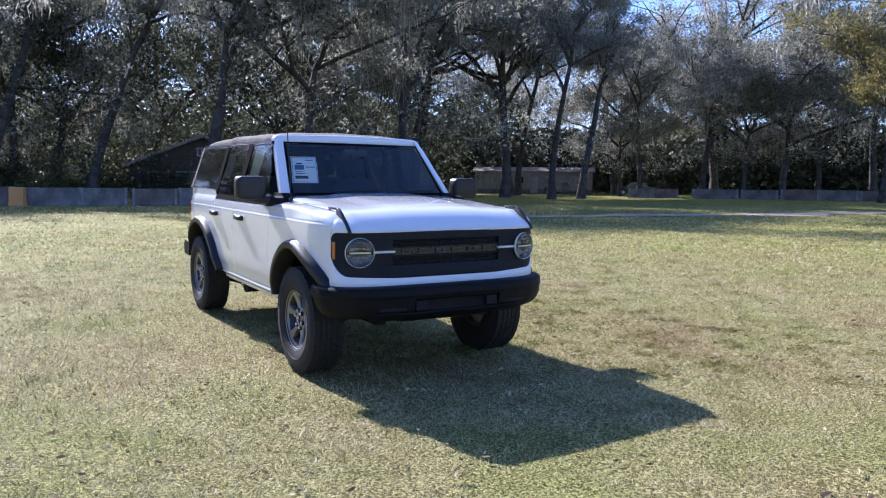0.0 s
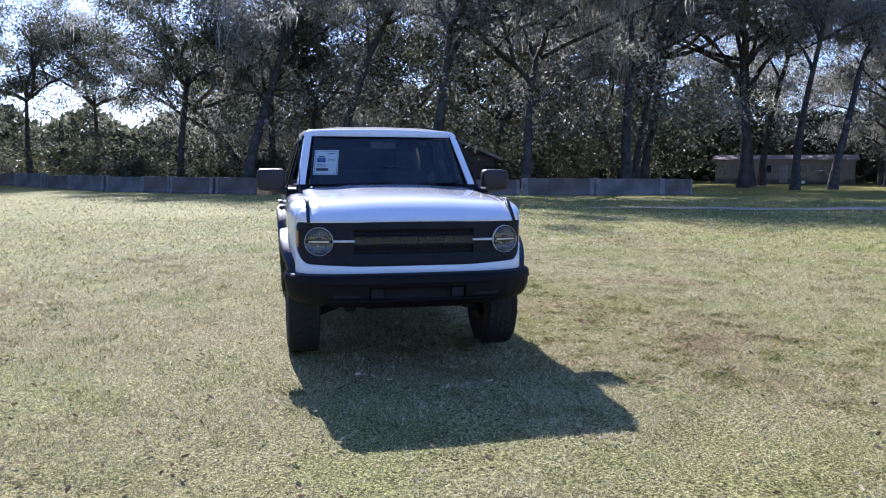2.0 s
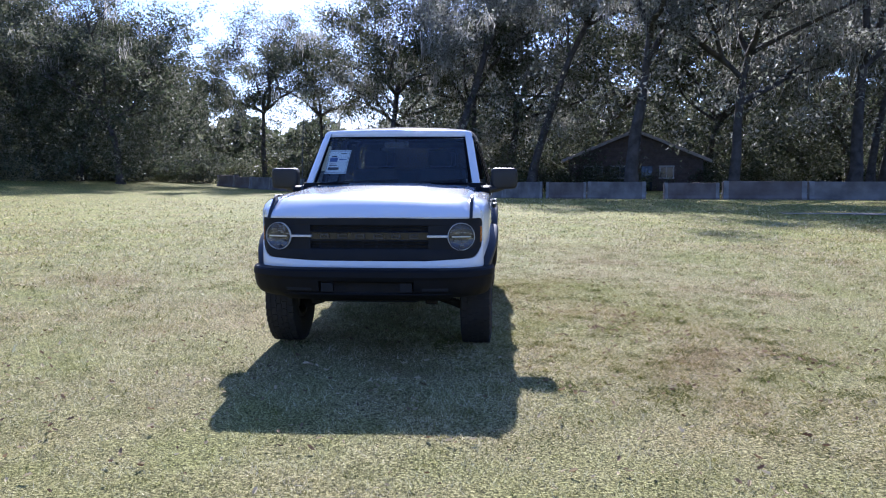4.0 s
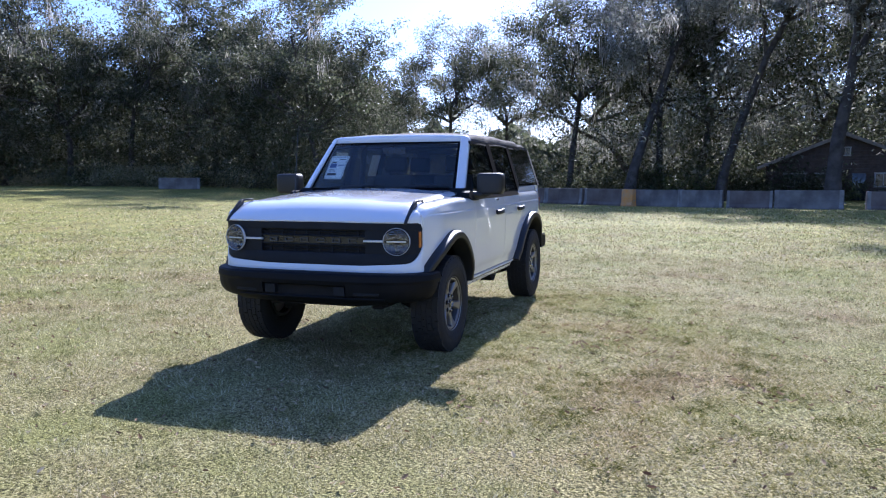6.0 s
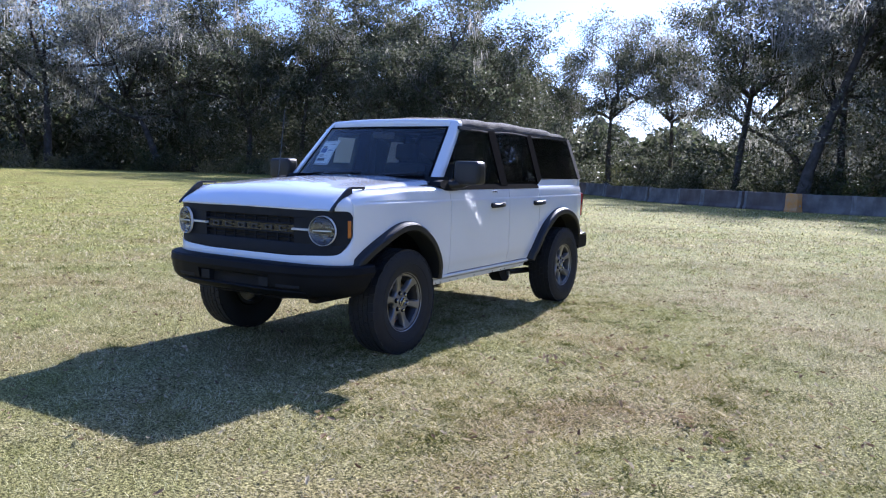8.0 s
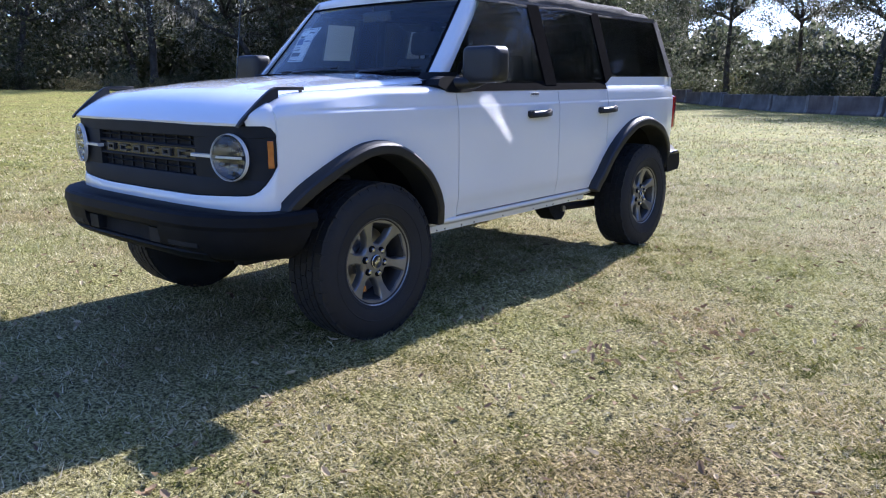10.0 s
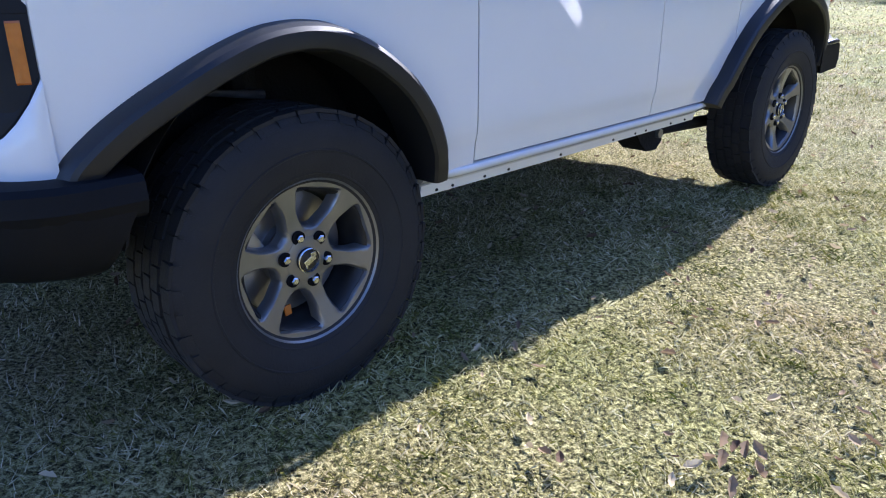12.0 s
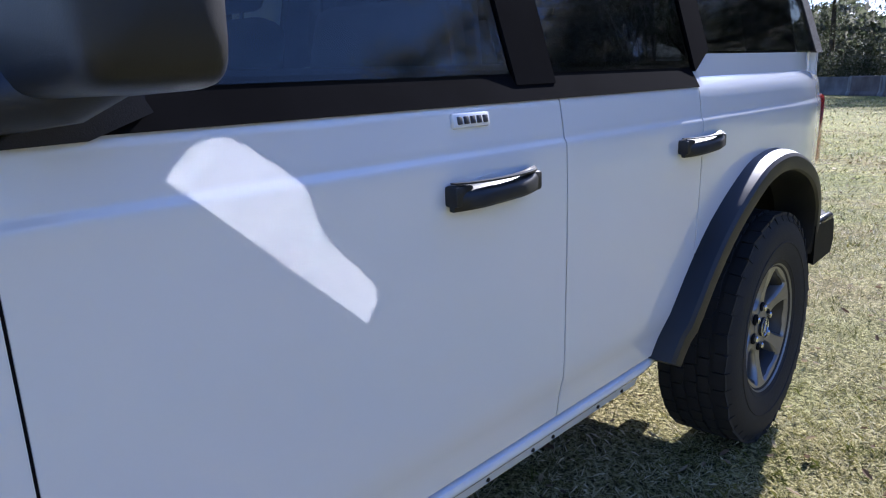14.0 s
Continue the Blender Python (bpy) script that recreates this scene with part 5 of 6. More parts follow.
part("cabin_mirror", bm, TRIM, car)

# ---- concrete barriers ----
def make_barrier(mat, label, length=3.4, high=0.98, seed=0):
    bm = B()
    rnd = random.Random(seed)
    prof = [(-0.30, 0.0), (-0.30, 0.10), (-0.225, 0.24), (-0.19, high - 0.035), (-0.165, high), (0.165, high), (0.19, high - 0.035), (0.225, 0.24), (0.30, 0.10), (0.30, 0.0)]
    loops = []
    for t in (0, 0.012, 0.2, 0.4, 0.6, 0.8, 0.988, 1):
        shrink = 0.95 if t in (0, 1) else 1.0
        loops.append([Vector(((t - 0.5) * length, y * shrink + rnd.uniform(-0.008, 0.008), z * (shrink if z > 0.5 else 1) + rnd.uniform(-0.012, 0.008))) for y, z in prof])
    loft(bm, loops)
    ob = thing("concrete_barrier", label, "barrier", "row of barriers")
    part("concrete_block", bm, mat, ob, smooth=25)
    for sx in (-1, 1) if length > 1 else ():
        bm = B()
        loft(bm, [[Vector((sx * (length / 2 - 0.03 - 0.20 * t), y * 1.12, z * (1.0 if z < 0.5 else 1.012))) for y, z in prof] for t in (0, 0.06, 0.94, 1)])
        part("end_rib", bm, CONCRETE_PALE, ob, smooth=25)
    for sx in (-1, 1):
        bm = B()
        rod(bm, [(sx * (length / 2 + 0.03), 0, 0.3), (sx * (length / 2 + 0.03), 0, 0.36)], 0.045, 10)
        box(bm, (sx * (length / 2 + 0.005), 0, 0.33), (0.03, 0.05, 0.03), 0.004)
        part("joint_loop", bm, STEEL, ob)
    return ob


def ground_pose(x, y, turn=0.0, drop=0.0):
    return pose(x, y, float(rise(x, y)) - drop, 0, 0, turn)


grey = make_barrier(CONCRETE, "weathered grey concrete barrier on the lawn's edge", seed=1)
brown = make_barrier(CONCRETE_BROWN, "brown-stained concrete barrier on the lawn's edge", seed=2)
RUNS = [[(-24.0, 60.0), (-15.2, 51.2), (-11.5, 47.0), (-7.0, 43.3), (-2.0, 39.8), (2.0, 38.2), (9.4, 37.2)], [(10.4, 37.3), (17.0, 36.6), (24.2, 36.2)], [(53.6, 51.2), (57.0, 47.6)], [(57.9, 46.6), (61.3, 42.2), (66.4, 34.8), (70, 29)]]
rnd = random.Random(11)
spots = []
for run in RUNS:
    seg = [math.dist(a, b) for a, b in zip(run, run[1:])]
    total, at = sum(seg), 0.0
    while at < total - 1.0:
        # pieces of uneven length, laid end to end and a little out of line
        long = rnd.choice((2.3, 3.0, 3.4, 3.4, 4.4))
        if total - at - long < 1.2:
            long = total - at
        d = at + long / 2
        at += long + rnd.uniform(0.02, 0.12)
        for (a, b), ln in zip(zip(run, run[1:]), seg):
            if d <= ln:
                break
            d -= ln
        x, y = a[0] + (b[0] - a[0]) * d / ln, a[1] + (b[1] - a[1]) * d / ln
        spots.append((x + rnd.uniform(-0.1, 0.1), y + rnd.uniform(-0.16, 0.16), math.degrees(math.atan2(b[1] - a[1], b[0] - a[0])) + rnd.uniform(-2.5, 2.5), long / 3.4, rnd.uniform(0.94, 1.05)))
spots.append((-40.7, 48.7, 41, 1.0, 1.0))
used = {grey: False, brown: False}
for k, (x, y, a, long, tall) in enumerate(spots):
    kind = brown if k % 5 in (1, 3) or k % 7 == 0 else grey
    m = ground_pose(x, y, a, 0.02)
    if not used[kind]:
        kind.matrix_basis, used[kind] = m @ Matrix.Diagonal((long, 1, tall, 1)), True
    else:
        copy_thing(kind, m).scale = (long, 1, tall)
# the one with a faded orange end
orange = make_barrier(ORANGE, "short barrier block with faded orange paint", 0.7, 0.98, 3)
orange.matrix_basis = ground_pose(-1.5, 38.9, -24, 0.02)


# ---- trees ----
def grow(seed, high, spread, fork=0.22, lean=0.06, levels=4, limbs=5, upright=0.55, droop=0.0):
    """Branches of a tree as lists of (points, radii, level)."""
    r = random.Random(seed)
    branches = []

    def shoot(p, d, length, radius, level):
        n = (6, 5, 4, 3, 2)[level]
        pts, rad, q, v = [p.copy()], [radius], p.copy(), d.normalized()
        for k in range(n):
            bend = 0.2 if level else 0.09
            v = (v + Vector((r.gauss(0, bend), r.gauss(0, bend), r.gauss(0.02 - droop * level, 0.14)))).normalized()
            q = q + v * (length / n)
            q.z = max(q.z, 1.0) if level else q.z
            pts.append(q.copy())
            rad.append(radius * (1 - 0.6 * (k + 1) / n))
        branches.append((pts, rad, level))
        if level >= levels:
            return
        kids = limbs if level == 0 else r.choice((3, 4, 4)) if level < 3 else 3
        for k in range(kids):
            i = r.randint(n // 2, n) if level else r.randint(n - 2, n)
            a = 2 * math.pi * (k + r.uniform(-0.35, 0.35)) / kids
            if level == 0:
                out = Vector((math.cos(a), math.sin(a), r.uniform(0.15, 1.1) * upright * 2)).normalized()
                shoot(pts[i], out, spread * r.uniform(0.6, 1.0), radius * r.uniform(0.42, 0.6), 1)
            else:
                side_way = Vector((math.cos(a), math.sin(a), r.uniform(-0.35, 0.7)))
                shoot(pts[i], (v * 0.75 + side_way).normalized(), length * r.uniform(0.42, 0.66), max(rad[i] * 0.6, 0.012), level + 1)

    shoot(Vector((0, 0, -0.3)), Vector((r.uniform(-lean, lean), r.uniform(-lean, lean), 1)), high * (fork + 0.2), 0.0145 * high + 0.05, 0)
    return branches


def tube_arrays(branches):
    vs, fs = [], []
    for pts, rad, level in branches:
        start = len(vs)
        m = (7, 5, 4, 3, 3)[level]
        for k, p in enumerate(pts):
            d = (pts[min(k + 1, len(pts) - 1)] - pts[max(k - 1, 0)]).normalized()
            a = d.orthogonal().normalized()
            b = d.cross(a)
            swell = 1.5 if level == 0 and k == 0 else 1.0
            for j in range(m):
                w = rad[k] * swell * (1 + 0.12 * math.sin(3.1 * j + k))
                vs.append(p + w * (math.cos(2 * math.pi * j / m) * a + math.sin(2 * math.pi * j / m) * b))
        for k in range(len(pts) - 1):
            for j in range(m):
                a, b = start + k * m + j, start + k * m + (j + 1) % m
                fs.append((a, b, b + m, a + m))
    return np.array([tuple(v) for v in vs]), np.array(fs)


def scatter_leaves(rs, centres, count, radius, size, flat=0.75, corners=3):
    """Small clumps of leaves round given points."""
    c = np.asarray(centres)[rs.integers(0, len(centres), count)]
    p = c + rs.normal(0, 1, (count, 3)) * np.array([radius, radius, radius * flat])
    a = rs.normal(0, 1, (count, 3))
    a /= np.linalg.norm(a, axis=1, keepdims=True)
    b = np.cross(a, rs.normal(0, 1, (count, 3)))
    b /= np.linalg.norm(b, axis=1, keepdims=True)
    s = size * rs.uniform(0.55, 1.5, (count, 1))
    w = s * rs.uniform(0.4, 0.8, (count, 1))
    if corners == 3:
        v = np.stack([p - a * s, p + b * w + a * s * 0.3, p - b * w * 0.6 + a * s], 1)
    else:
        v = np.stack([p - a * s, p + b * w + a * s * 0.1, p + a * s, p - b * w - a * s * 0.15], 1)
    return v.reshape(-1, 3), np.arange(count * corners).reshape(-1, corners)


def hang_moss(rs, points, count, low=0.5, high=2.6):
    """Ragged hanging strands, each a narrow strip that tapers to a point."""
    tufts = max(1, count // 12)
    c = np.asarray(points)[rs.integers(0, len(points), tufts)]
    pick = rs.integers(0, tufts, count)
    c = c[pick] + rs.normal(0, 0.26, (count, 3)) * [1, 1, 0.6]
    ln = (rs.uniform(low, high, tufts) * rs.uniform(0.4, 1, tufts))[pick] * rs.uniform(0.35, 1, count)
    ang = rs.uniform(0, math.pi, count)
    w = rs.uniform(0.012, 0.040, count)
    side_way = np.stack([np.cos(ang), np.sin(ang), 0 * ang], 1)
    vs = []
    for t, k in ((0, 0.6), (0.5, 1.0), (1.0, 0.1)):
        mid = c + np.stack([rs.normal(0, 0.10, count), rs.normal(0, 0.10, count), -ln * t], 1)
        vs += [mid - side_way * (w * k)[:, None], mid + side_way * (w * k)[:, None]]
    v = np.stack(vs, 1).reshape(-1, 3)
    v[:, 2] = np.maximum(v[:, 2], 0.6)
    base = np.arange(count)[:, None, None] * 6
    return v, (base + np.array([[0, 1, 3, 2], [2, 3, 5, 4]])[None]).reshape(-1, 4)


def make_tree(name, label, seed, high, spread, leaves, moss, size=0.10, leaf=None, low=0, skirt_from=0.16, **more):
    branches = grow(seed, high, spread, **more)
    rs = np.random.default_rng(seed)
    k = high / (max(p.z for pts, _, _ in branches for p in pts) + 0.5)
    for pts, _, level in branches:
        for p in pts:
            p.z *= k
    ob = thing(name, label, "tree", "trees round the field")
    v, f = tube_arrays(branches)
    wood = raw("trunk", v, f, BARK, ob)
    wood.data.shade_smooth()
    twigs = np.array([tuple(t) for pts, _, level in branches if level >= 3 for t in pts[1:]])
    if low:
        skirt = np.stack([rs.normal(0, spread * 0.55, low), rs.normal(0, spread * 0.55, low), rs.uniform(skirt_from, 0.5, low) * high], 1)
        twigs = np.concatenate([twigs, skirt])
    v, f = scatter_leaves(rs, twigs, leaves, 0.42, size)
    raw("crown", v, f, leaf or LEAF, ob)
    if moss:
        inner = np.array([tuple(t) for pts, _, level in branches if level for t in pts[1:] if t.z > high * 0.2])
        v, f = hang_moss(rs, inner, moss)
        tagged(raw("hanging_moss", v, f, MOSS, ob, "grey hanging moss strands"), kind="stuff")
    return ob


OAKS = [
    make_tree("live_oak", "broad live oak hung with grey moss behind the barriers", 21, 20, 10.0, 27000, 2400, size=0.105, low=70, fork=0.28),
    make_tree("live_oak", "spreading live oak with drooping grey moss", 35, 18, 11.0, 27000, 2600, size=0.105, low=60, upright=0.45, fork=0.26, limbs=6, droop=0.02),
    make_tree("live_oak", "open live oak with visible dark limbs", 52, 18, 6.5, 34000, 700, size=0.095, leaf=LEAF_GREEN, upright=0.85, fork=0.26, limbs=6, low=70),
    make_tree("live_oak", "dense dark live oak at the wood's edge", 77, 19, 9.0, 46000, 400, size=0.125, leaf=LEAF_GREEN, limbs=7, low=420, skirt_from=0.04),
    make_tree("slender_tree", "tall slender tree with a thin high crown", 90, 23, 5.0, 19000, 700, size=0.095, fork=0.5, upright=0.9, limbs=7),
    make_tree("live_oak", "tall live oak with bare lower trunk and pale hanging moss", 63, 20, 9.5, 25000, 3000, size=0.108, fork=0.32, limbs=7, low=50),
    make_tree("live_oak", "leaning live oak with thick dark limbs and moss", 44, 18, 9.5, 25000, 2800, size=0.108, lean=0.10, fork=0.30, upright=0.7, limbs=6, low=50),
    make_tree("yellowing_tree", "tree with yellow-green leaves near the track", 14, 17, 8.0, 26000, 200, size=0.10, leaf=LEAF_GOLD),
    make_tree("live_oak", "broad unseen oak behind the camera, added for reflections", 58, 18, 9.0, 6000, 300, size=0.26, limbs=6, low=120),
]
# kind, x, y, size, turn
TREES = [
    (7, 61, 29.5, 1.2, 0), (6, 84, 50, 1.35, 40), (5, 69, 53, 1.5, 100), (5, 63, 63, 0.92, 160), (6, 58, 57, 0.82, 80), (4, 49, 64, 0.95, 10), (5, 45, 60, 1.4, 200), (5, 40, 54, 1.4, 70), (5, 35, 63, 1.5, 310),
    (2, -8.5, 58, 1.1, 80), (3, -31.0, 56.0, 1.0, 120), (3, -37.5, 61.0, 0.98, 20), (4, 30, 55, 0.85, 20), (0, 26.0, 49, 1.4, 120), (3, 21, 68, 1.2, 250), (6, 17.0, 46.5, 1.4, 45), (5, 10.0, 45.5, 1.3, 300), (4, 3.5, 54, 0.95, 90), (3, 2.0, 62, 1.2, 15), (4, -3.0, 53, 1.0, 140), (1, -3.5, 64, 1.15, 220), (0, -1, 58, 1.0, 10),
    (2, -21.5, 66, 0.94, 330), (2, -17.0, 70, 0.96, 150), (3, -36, 76, 0.9, 60), (3, -44, 66, 1.2, 190), (0, -50, 67, 0.95, 285), (2, -55, 59, 1.1, 30), (3, -61, 57, 1.25, 110), (1, -67, 49, 1.35, 240), (0, -74, 41, 1.3, 0), (3, -79, 29, 1.3, 75), (1, -84, 15, 1.35, 130), (0, -87, 0, 1.3, 200),
    (3, 95, 40, 1.35, 20), (6, 80, 68, 1.4, 80), (1, 68, 86, 1.4, 150), (5, 46, 86, 1.35, 0), (0, 28, 80, 1.4, 60), (3, 12, 78, 1.35, 280), (1, 0, 78, 1.3, 35),
    (3, -58, 70, 1.05, 310), (3, -74, 60, 1.25, 165), (1, -86, 45, 1.35, 225), (3, -96, 24, 1.35, 310), (3, 37, 74, 1.1, 90), (3, -68, 66, 1.1, 200), (3, -47, 74, 0.95, 250), (1, 90, 62, 1.3, 130), (6, 67, 43, 1.25, 300), (5, 75, 38, 1.3, 190),
    (4, 39.0, 45.7, 0.82, 0), (4, 43.5, 47.1, 0.9, 130), (5, 57.3, 53.4, 0.95, 60), (5, 61.7, 48.6, 1.0, 250), (6, 64.2, 45.6, 1.0, 10),
    # unseen oaks behind the camera, added to darken reflections and cut sky light
    (8, 84, 12, 1.2, 40), (8, 78, -2, 1.0, 0), (8, 72, -18, 1.2, 100), (8, 66, -34, 1.1, 80), (8, 54, -46, 1.0, 200), (8, 40, -56, 1.2, 10), (8, 24, -62, 1.0, 140), (8, 6, -64, 1.2, 220), (8, -12, -62, 1.1, 60), (8, -32, -58, 1.0, 20), (8, -52, -50, 1.2, 170), (8, -72, -34, 1.1, 120), (8, -84, -16, 1.2, 260),
]
used = set()
for kind, x, y, size, turn in TREES:
    m = ground_pose(x, y, turn, 0.1)
    proto = OAKS[kind]
    if kind not in used:
        used.add(kind)
        proto.matrix_basis = m @ Matrix.Diagonal((size, size, size, 1))
    else:
        copy_thing(proto, m).scale = (size,) * 3


# ---- undergrowth ----
def make_bush(seed, wide, high, count, mat, label, reeds=0):
    rs = np.random.default_rng(seed)
    c = np.stack([rs.normal(0, wide * 0.4, 60), rs.normal(0, wide * 0.3, 60), rs.uniform(0.1, high, 60) * rs.uniform(0.4, 1, 60)], 1)
    v, f = scatter_leaves(rs, c, count, 0.28, 0.09)
    v[:, 2] = np.maximum(v[:, 2], 0.0)
    ob = thing("shrub", label, "shrub", "undergrowth at the wood's edge")
    raw("foliage", v, f, mat, ob)
    bm = B()
    for k in range(7):
        e = c[k]
        rod(bm, [(0.1 * math.cos(k), 0.1 * math.sin(k), -0.1), (e[0] * 0.5, e[1] * 0.5, e[2] * 0.6), tuple(e)], [0.03, 0.02, 0.01], 5)
    part("woody_base", bm, BARK, ob)
    if reeds:
        v, f = hang_moss(rs, c, reeds, 0.8, 1.6)
        v[:, 2] = -v[:, 2] + high * 1.2
        v[:, 2] = np.maximum(v[:, 2], 0.0)
        tagged(raw("dry_grass", v, f, REED, ob, "dry straw-coloured stalks"), kind="stuff")
    return ob


BUSHES = [make_bush(3, 2.6, 2.2, 2600, SHRUB, "olive shrub at the wood's edge"), make_bush(8, 3.2, 1.7, 2200, SHRUB_SUNLIT, "low shrub in sunlit leaf tones with dry stalks", 420), make_bush(5, 3.4, 3.2, 3400, LEAF_GREEN, "tall dark shrub under the trees")]
rnd = random.Random(5)
line = [(-84, 8), (-80, 22), (-74, 34), (-66, 44), (-58, 51), (-50, 56), (-44, 60), (-37, 63), (-30, 66), (-24, 67), (-16, 60), (-9, 58), (-4, 56), (2, 55), (8, 57), (14, 58), (21, 61), (28, 64)]
used = set()
for (x0, y0), (x1, y1) in zip(line, line[1:]):
    for t in (0.1, 0.42, 0.75):
        kind = rnd.choice((0, 1, 2, 2) if x0 < -40 else (0, 2, 2))
        x, y, s = x0 + (x1 - x0) * t + rnd.uniform(-1, 1), y0 + (y1 - y0) * t + rnd.uniform(-0.5, 2.5), rnd.uniform(0.8, 1.25)
        m = ground_pose(x, y, rnd.uniform(0, 360), 0.05)
        if kind not in used:
            used.add(kind)
            BUSHES[kind].matrix_basis = m @ Matrix.Diagonal((s, s, s, 1))
        else:
            copy_thing(BUSHES[kind], m).scale = (s,) * 3

# a pale clump before the dark wood, its sunlight put into the leaf colour
for x, y, s in ((-54.0, 53.5, 1.2), (-51.6, 54.0, 1.4), (-49.2, 53.2, 1.1), (-46.6, 54.3, 1.35), (-39.5, 57.0, 1.15)):
    copy_thing(BUSHES[1], ground_pose(x, y, 40 * x, 0.05)).scale = (s,) * 3

# far woods behind everything, too far to tell apart
rs = np.random.default_rng(2)
n = 62000
az = np.radians(rs.uniform(-66, 80, n))
dist = rs.uniform(98, 118, n)
x, y = -np.sin(az) * dist, np.cos(az) * dist
top = 13.5 + 2.0 * np.sin(az * 17) + 1.5 * np.sin(az * 41 + 1)
deg = np.degrees(az)
top = np.where((deg > 7.0) & (deg < 22.0), 7.6 + 1.4 * np.sin(az * 60), top)
top = np.where(deg < -38, 9.0, top)
z = rise(x, y) + top * rs.uniform(0, 1, n) ** 0.8
v, f = scatter_leaves(rs, np.zeros((1, 3)), n, 0.0, 0.5, corners=4)
v = (v.reshape(n, 4, 3) + np.stack([x, y, z], -1)[:, None]).reshape(-1, 3)
woods = raw("far_woods", v, f, LEAF_GREEN)
tagged(woods, "dark far woods beyond the field", "woods", kind="stuff")

# a plain dark hedge of woods behind them closes the view
def far_top(a):
    if 7.0 < a < 22.0:
        return 6.0 + 0.8 * math.sin(a * 2.1)
    if -41.5 < a < -39.5:
        return 3.5
    if a < -38:
        return 7.2 + 1.2 * math.sin(a * 1.7)
    return 11.5 + 1.6 * math.sin(a * 0.9) + 1.2 * math.sin(a * 2.3 + 1) + 0.7 * math.sin(a * 6.1)


bm = B()
loops = []
for a in steps(-72, 92, 420):
    r = radians(a)
    x, y = -math.sin(r) * 124, math.cos(r) * 124
    ground_z, top = float(rise(x, y)), far_top(a)
    row = []
    for q in steps(0, 1, 6):
        d = 1.0 + 0.012 * math.sin(a * 7 + q * 9) - 0.02 * q
        row.append(Vector((x * d, y * d, ground_z - 0.5 + (top + 0.5) * q)))
    back = Vector((x * 1.05, y * 1.05, ground_z - 0.5))
    loops.append(row + [back])
loft(bm, loops)
hedge = part("distant_woods", bm, FAR_WOODS, None, smooth=0)
tagged(hedge, "dim distant woods closing the field", "woods", kind="structure")


# ---- houses and a parked car under the trees ----
def wall_slab(bm, corners, thick):
    """An upright slab over a polygon in (x, z), from y = 0 to thick."""
    loft(bm, [[Vector((x, 0, z)) for x, z in corners], [Vector((x, thick, z)) for x, z in corners]])


def add_window(house, x, z, w, h, y, frame_mat):
    bm = B()
    for cx, cz, sx, sz in ((x, z + h / 2, w + 0.16, 0.1), (x, z - h / 2, w + 0.16, 0.1), (x - w / 2, z, 0.1, h), (x + w / 2, z, 0.1, h)):
        box(bm, (cx, y, cz), (sx, 0.08, sz), 0.01)
    win = part("window", bm, frame_mat, house, "window with pale frame", 0)
    for k in (-1, 1):
        part("pane", box(B(), (x + k * w / 4, y + 0.02, z), (w / 2 - 0.07, 0.02, h - 0.1), 0), PANE, win)
    part("mullion", box(B(), (x, y, z), (0.06, 0.06, h), 0.005), frame_mat, win)


def add_roof(house, wide, deep, low, peak, over, mat, gable=True):
    """Two pitched slabs that meet at a ridge running back."""
    for s in (-1, 1):
        bm = B()
        if gable:
            f = lambda u, v: (s * (wide / 2 + over) * (1 - u), -over + (deep + 2 * over) * v, peak + (low - peak) * (1 - u) * (1 + 2 * over / wide))
        else:
            f = lambda u, v: (-wide / 2 - over + (wide + 2 * over) * v, deep / 2 - s * (deep / 2 + over) * (1 - u), low + (peak - low) * u)
        sheet(bm, f, steps(0, 1, 6), steps(0, 1, 6), (0, 0, 0.14))
        part("roof", bm, mat, house, "brown shingle roof slope", 20)


cabin = thing("timber_house", "dark brown timber house with a gable behind the trees", "house", at=ground_pose(12.5, 58.5, -8))
W, D, H, P = 11.0, 9.0, 2.7, 5.0
bm = B()
wall_slab(bm, [(-W / 2, -0.2), (W / 2, -0.2), (W / 2, H), (0, P - 0.15), (-W / 2, H)], 0.2)
part("wall", bm, SIDING, cabin)
for s in (-1, 1):
    part("wall", box(B(), (s * (W / 2 - 0.1), D / 2 + 0.1, H / 2), (0.2, D, H), 0.02), SIDING, cabin)
part("wall", box(B(), (0, D, H / 2), (W, 0.2, H), 0.02), SIDING, cabin)
for k in range(24):
    z = 0.08 + k * 0.19
    half = W / 2 if z < H else W / 2 * (P - 0.2 - z) / (P - 0.2 - H)
    if half > 0.3:
        part("siding_board", box(B(), (0, -0.02, z), (2 * half - 0.02, 0.03, 0.16), 0.006, turn=Matrix.Rotation(radians(-4), 4, "X")), SIDING, cabin)
add_roof(cabin, W, D, H, P, 0.6, ROOF)
for x in (-3.4, -1.2, 2.6):
    add_window(cabin, x, 1.55, 1.5 if x < 0 else 1.1, 1.0, -0.06, WHITE_TRIM)
add_window(cabin, 0.0, 3.7, 0.7, 0.6, -0.06, WHITE_TRIM)
for s in (-1, 1):
    bm = B()
    sheet(bm, lambda u, v: (s * (W / 2 + 0.6) * (1 - u), -0.64, P - 0.12 + (H - P) * (1 - u) * (1 + 1.2 / W) + 0.2 * v), steps(0, 1, 2), [0, 1], (0, 0.05, 0))
    part("barge_board", bm, BARGE, cabin, "weathered gable edge board", 0)
part("door", box(B(), (1.0, -0.04, 1.02), (0.92, 0.05, 2.04), 0.01), PANE, cabin)

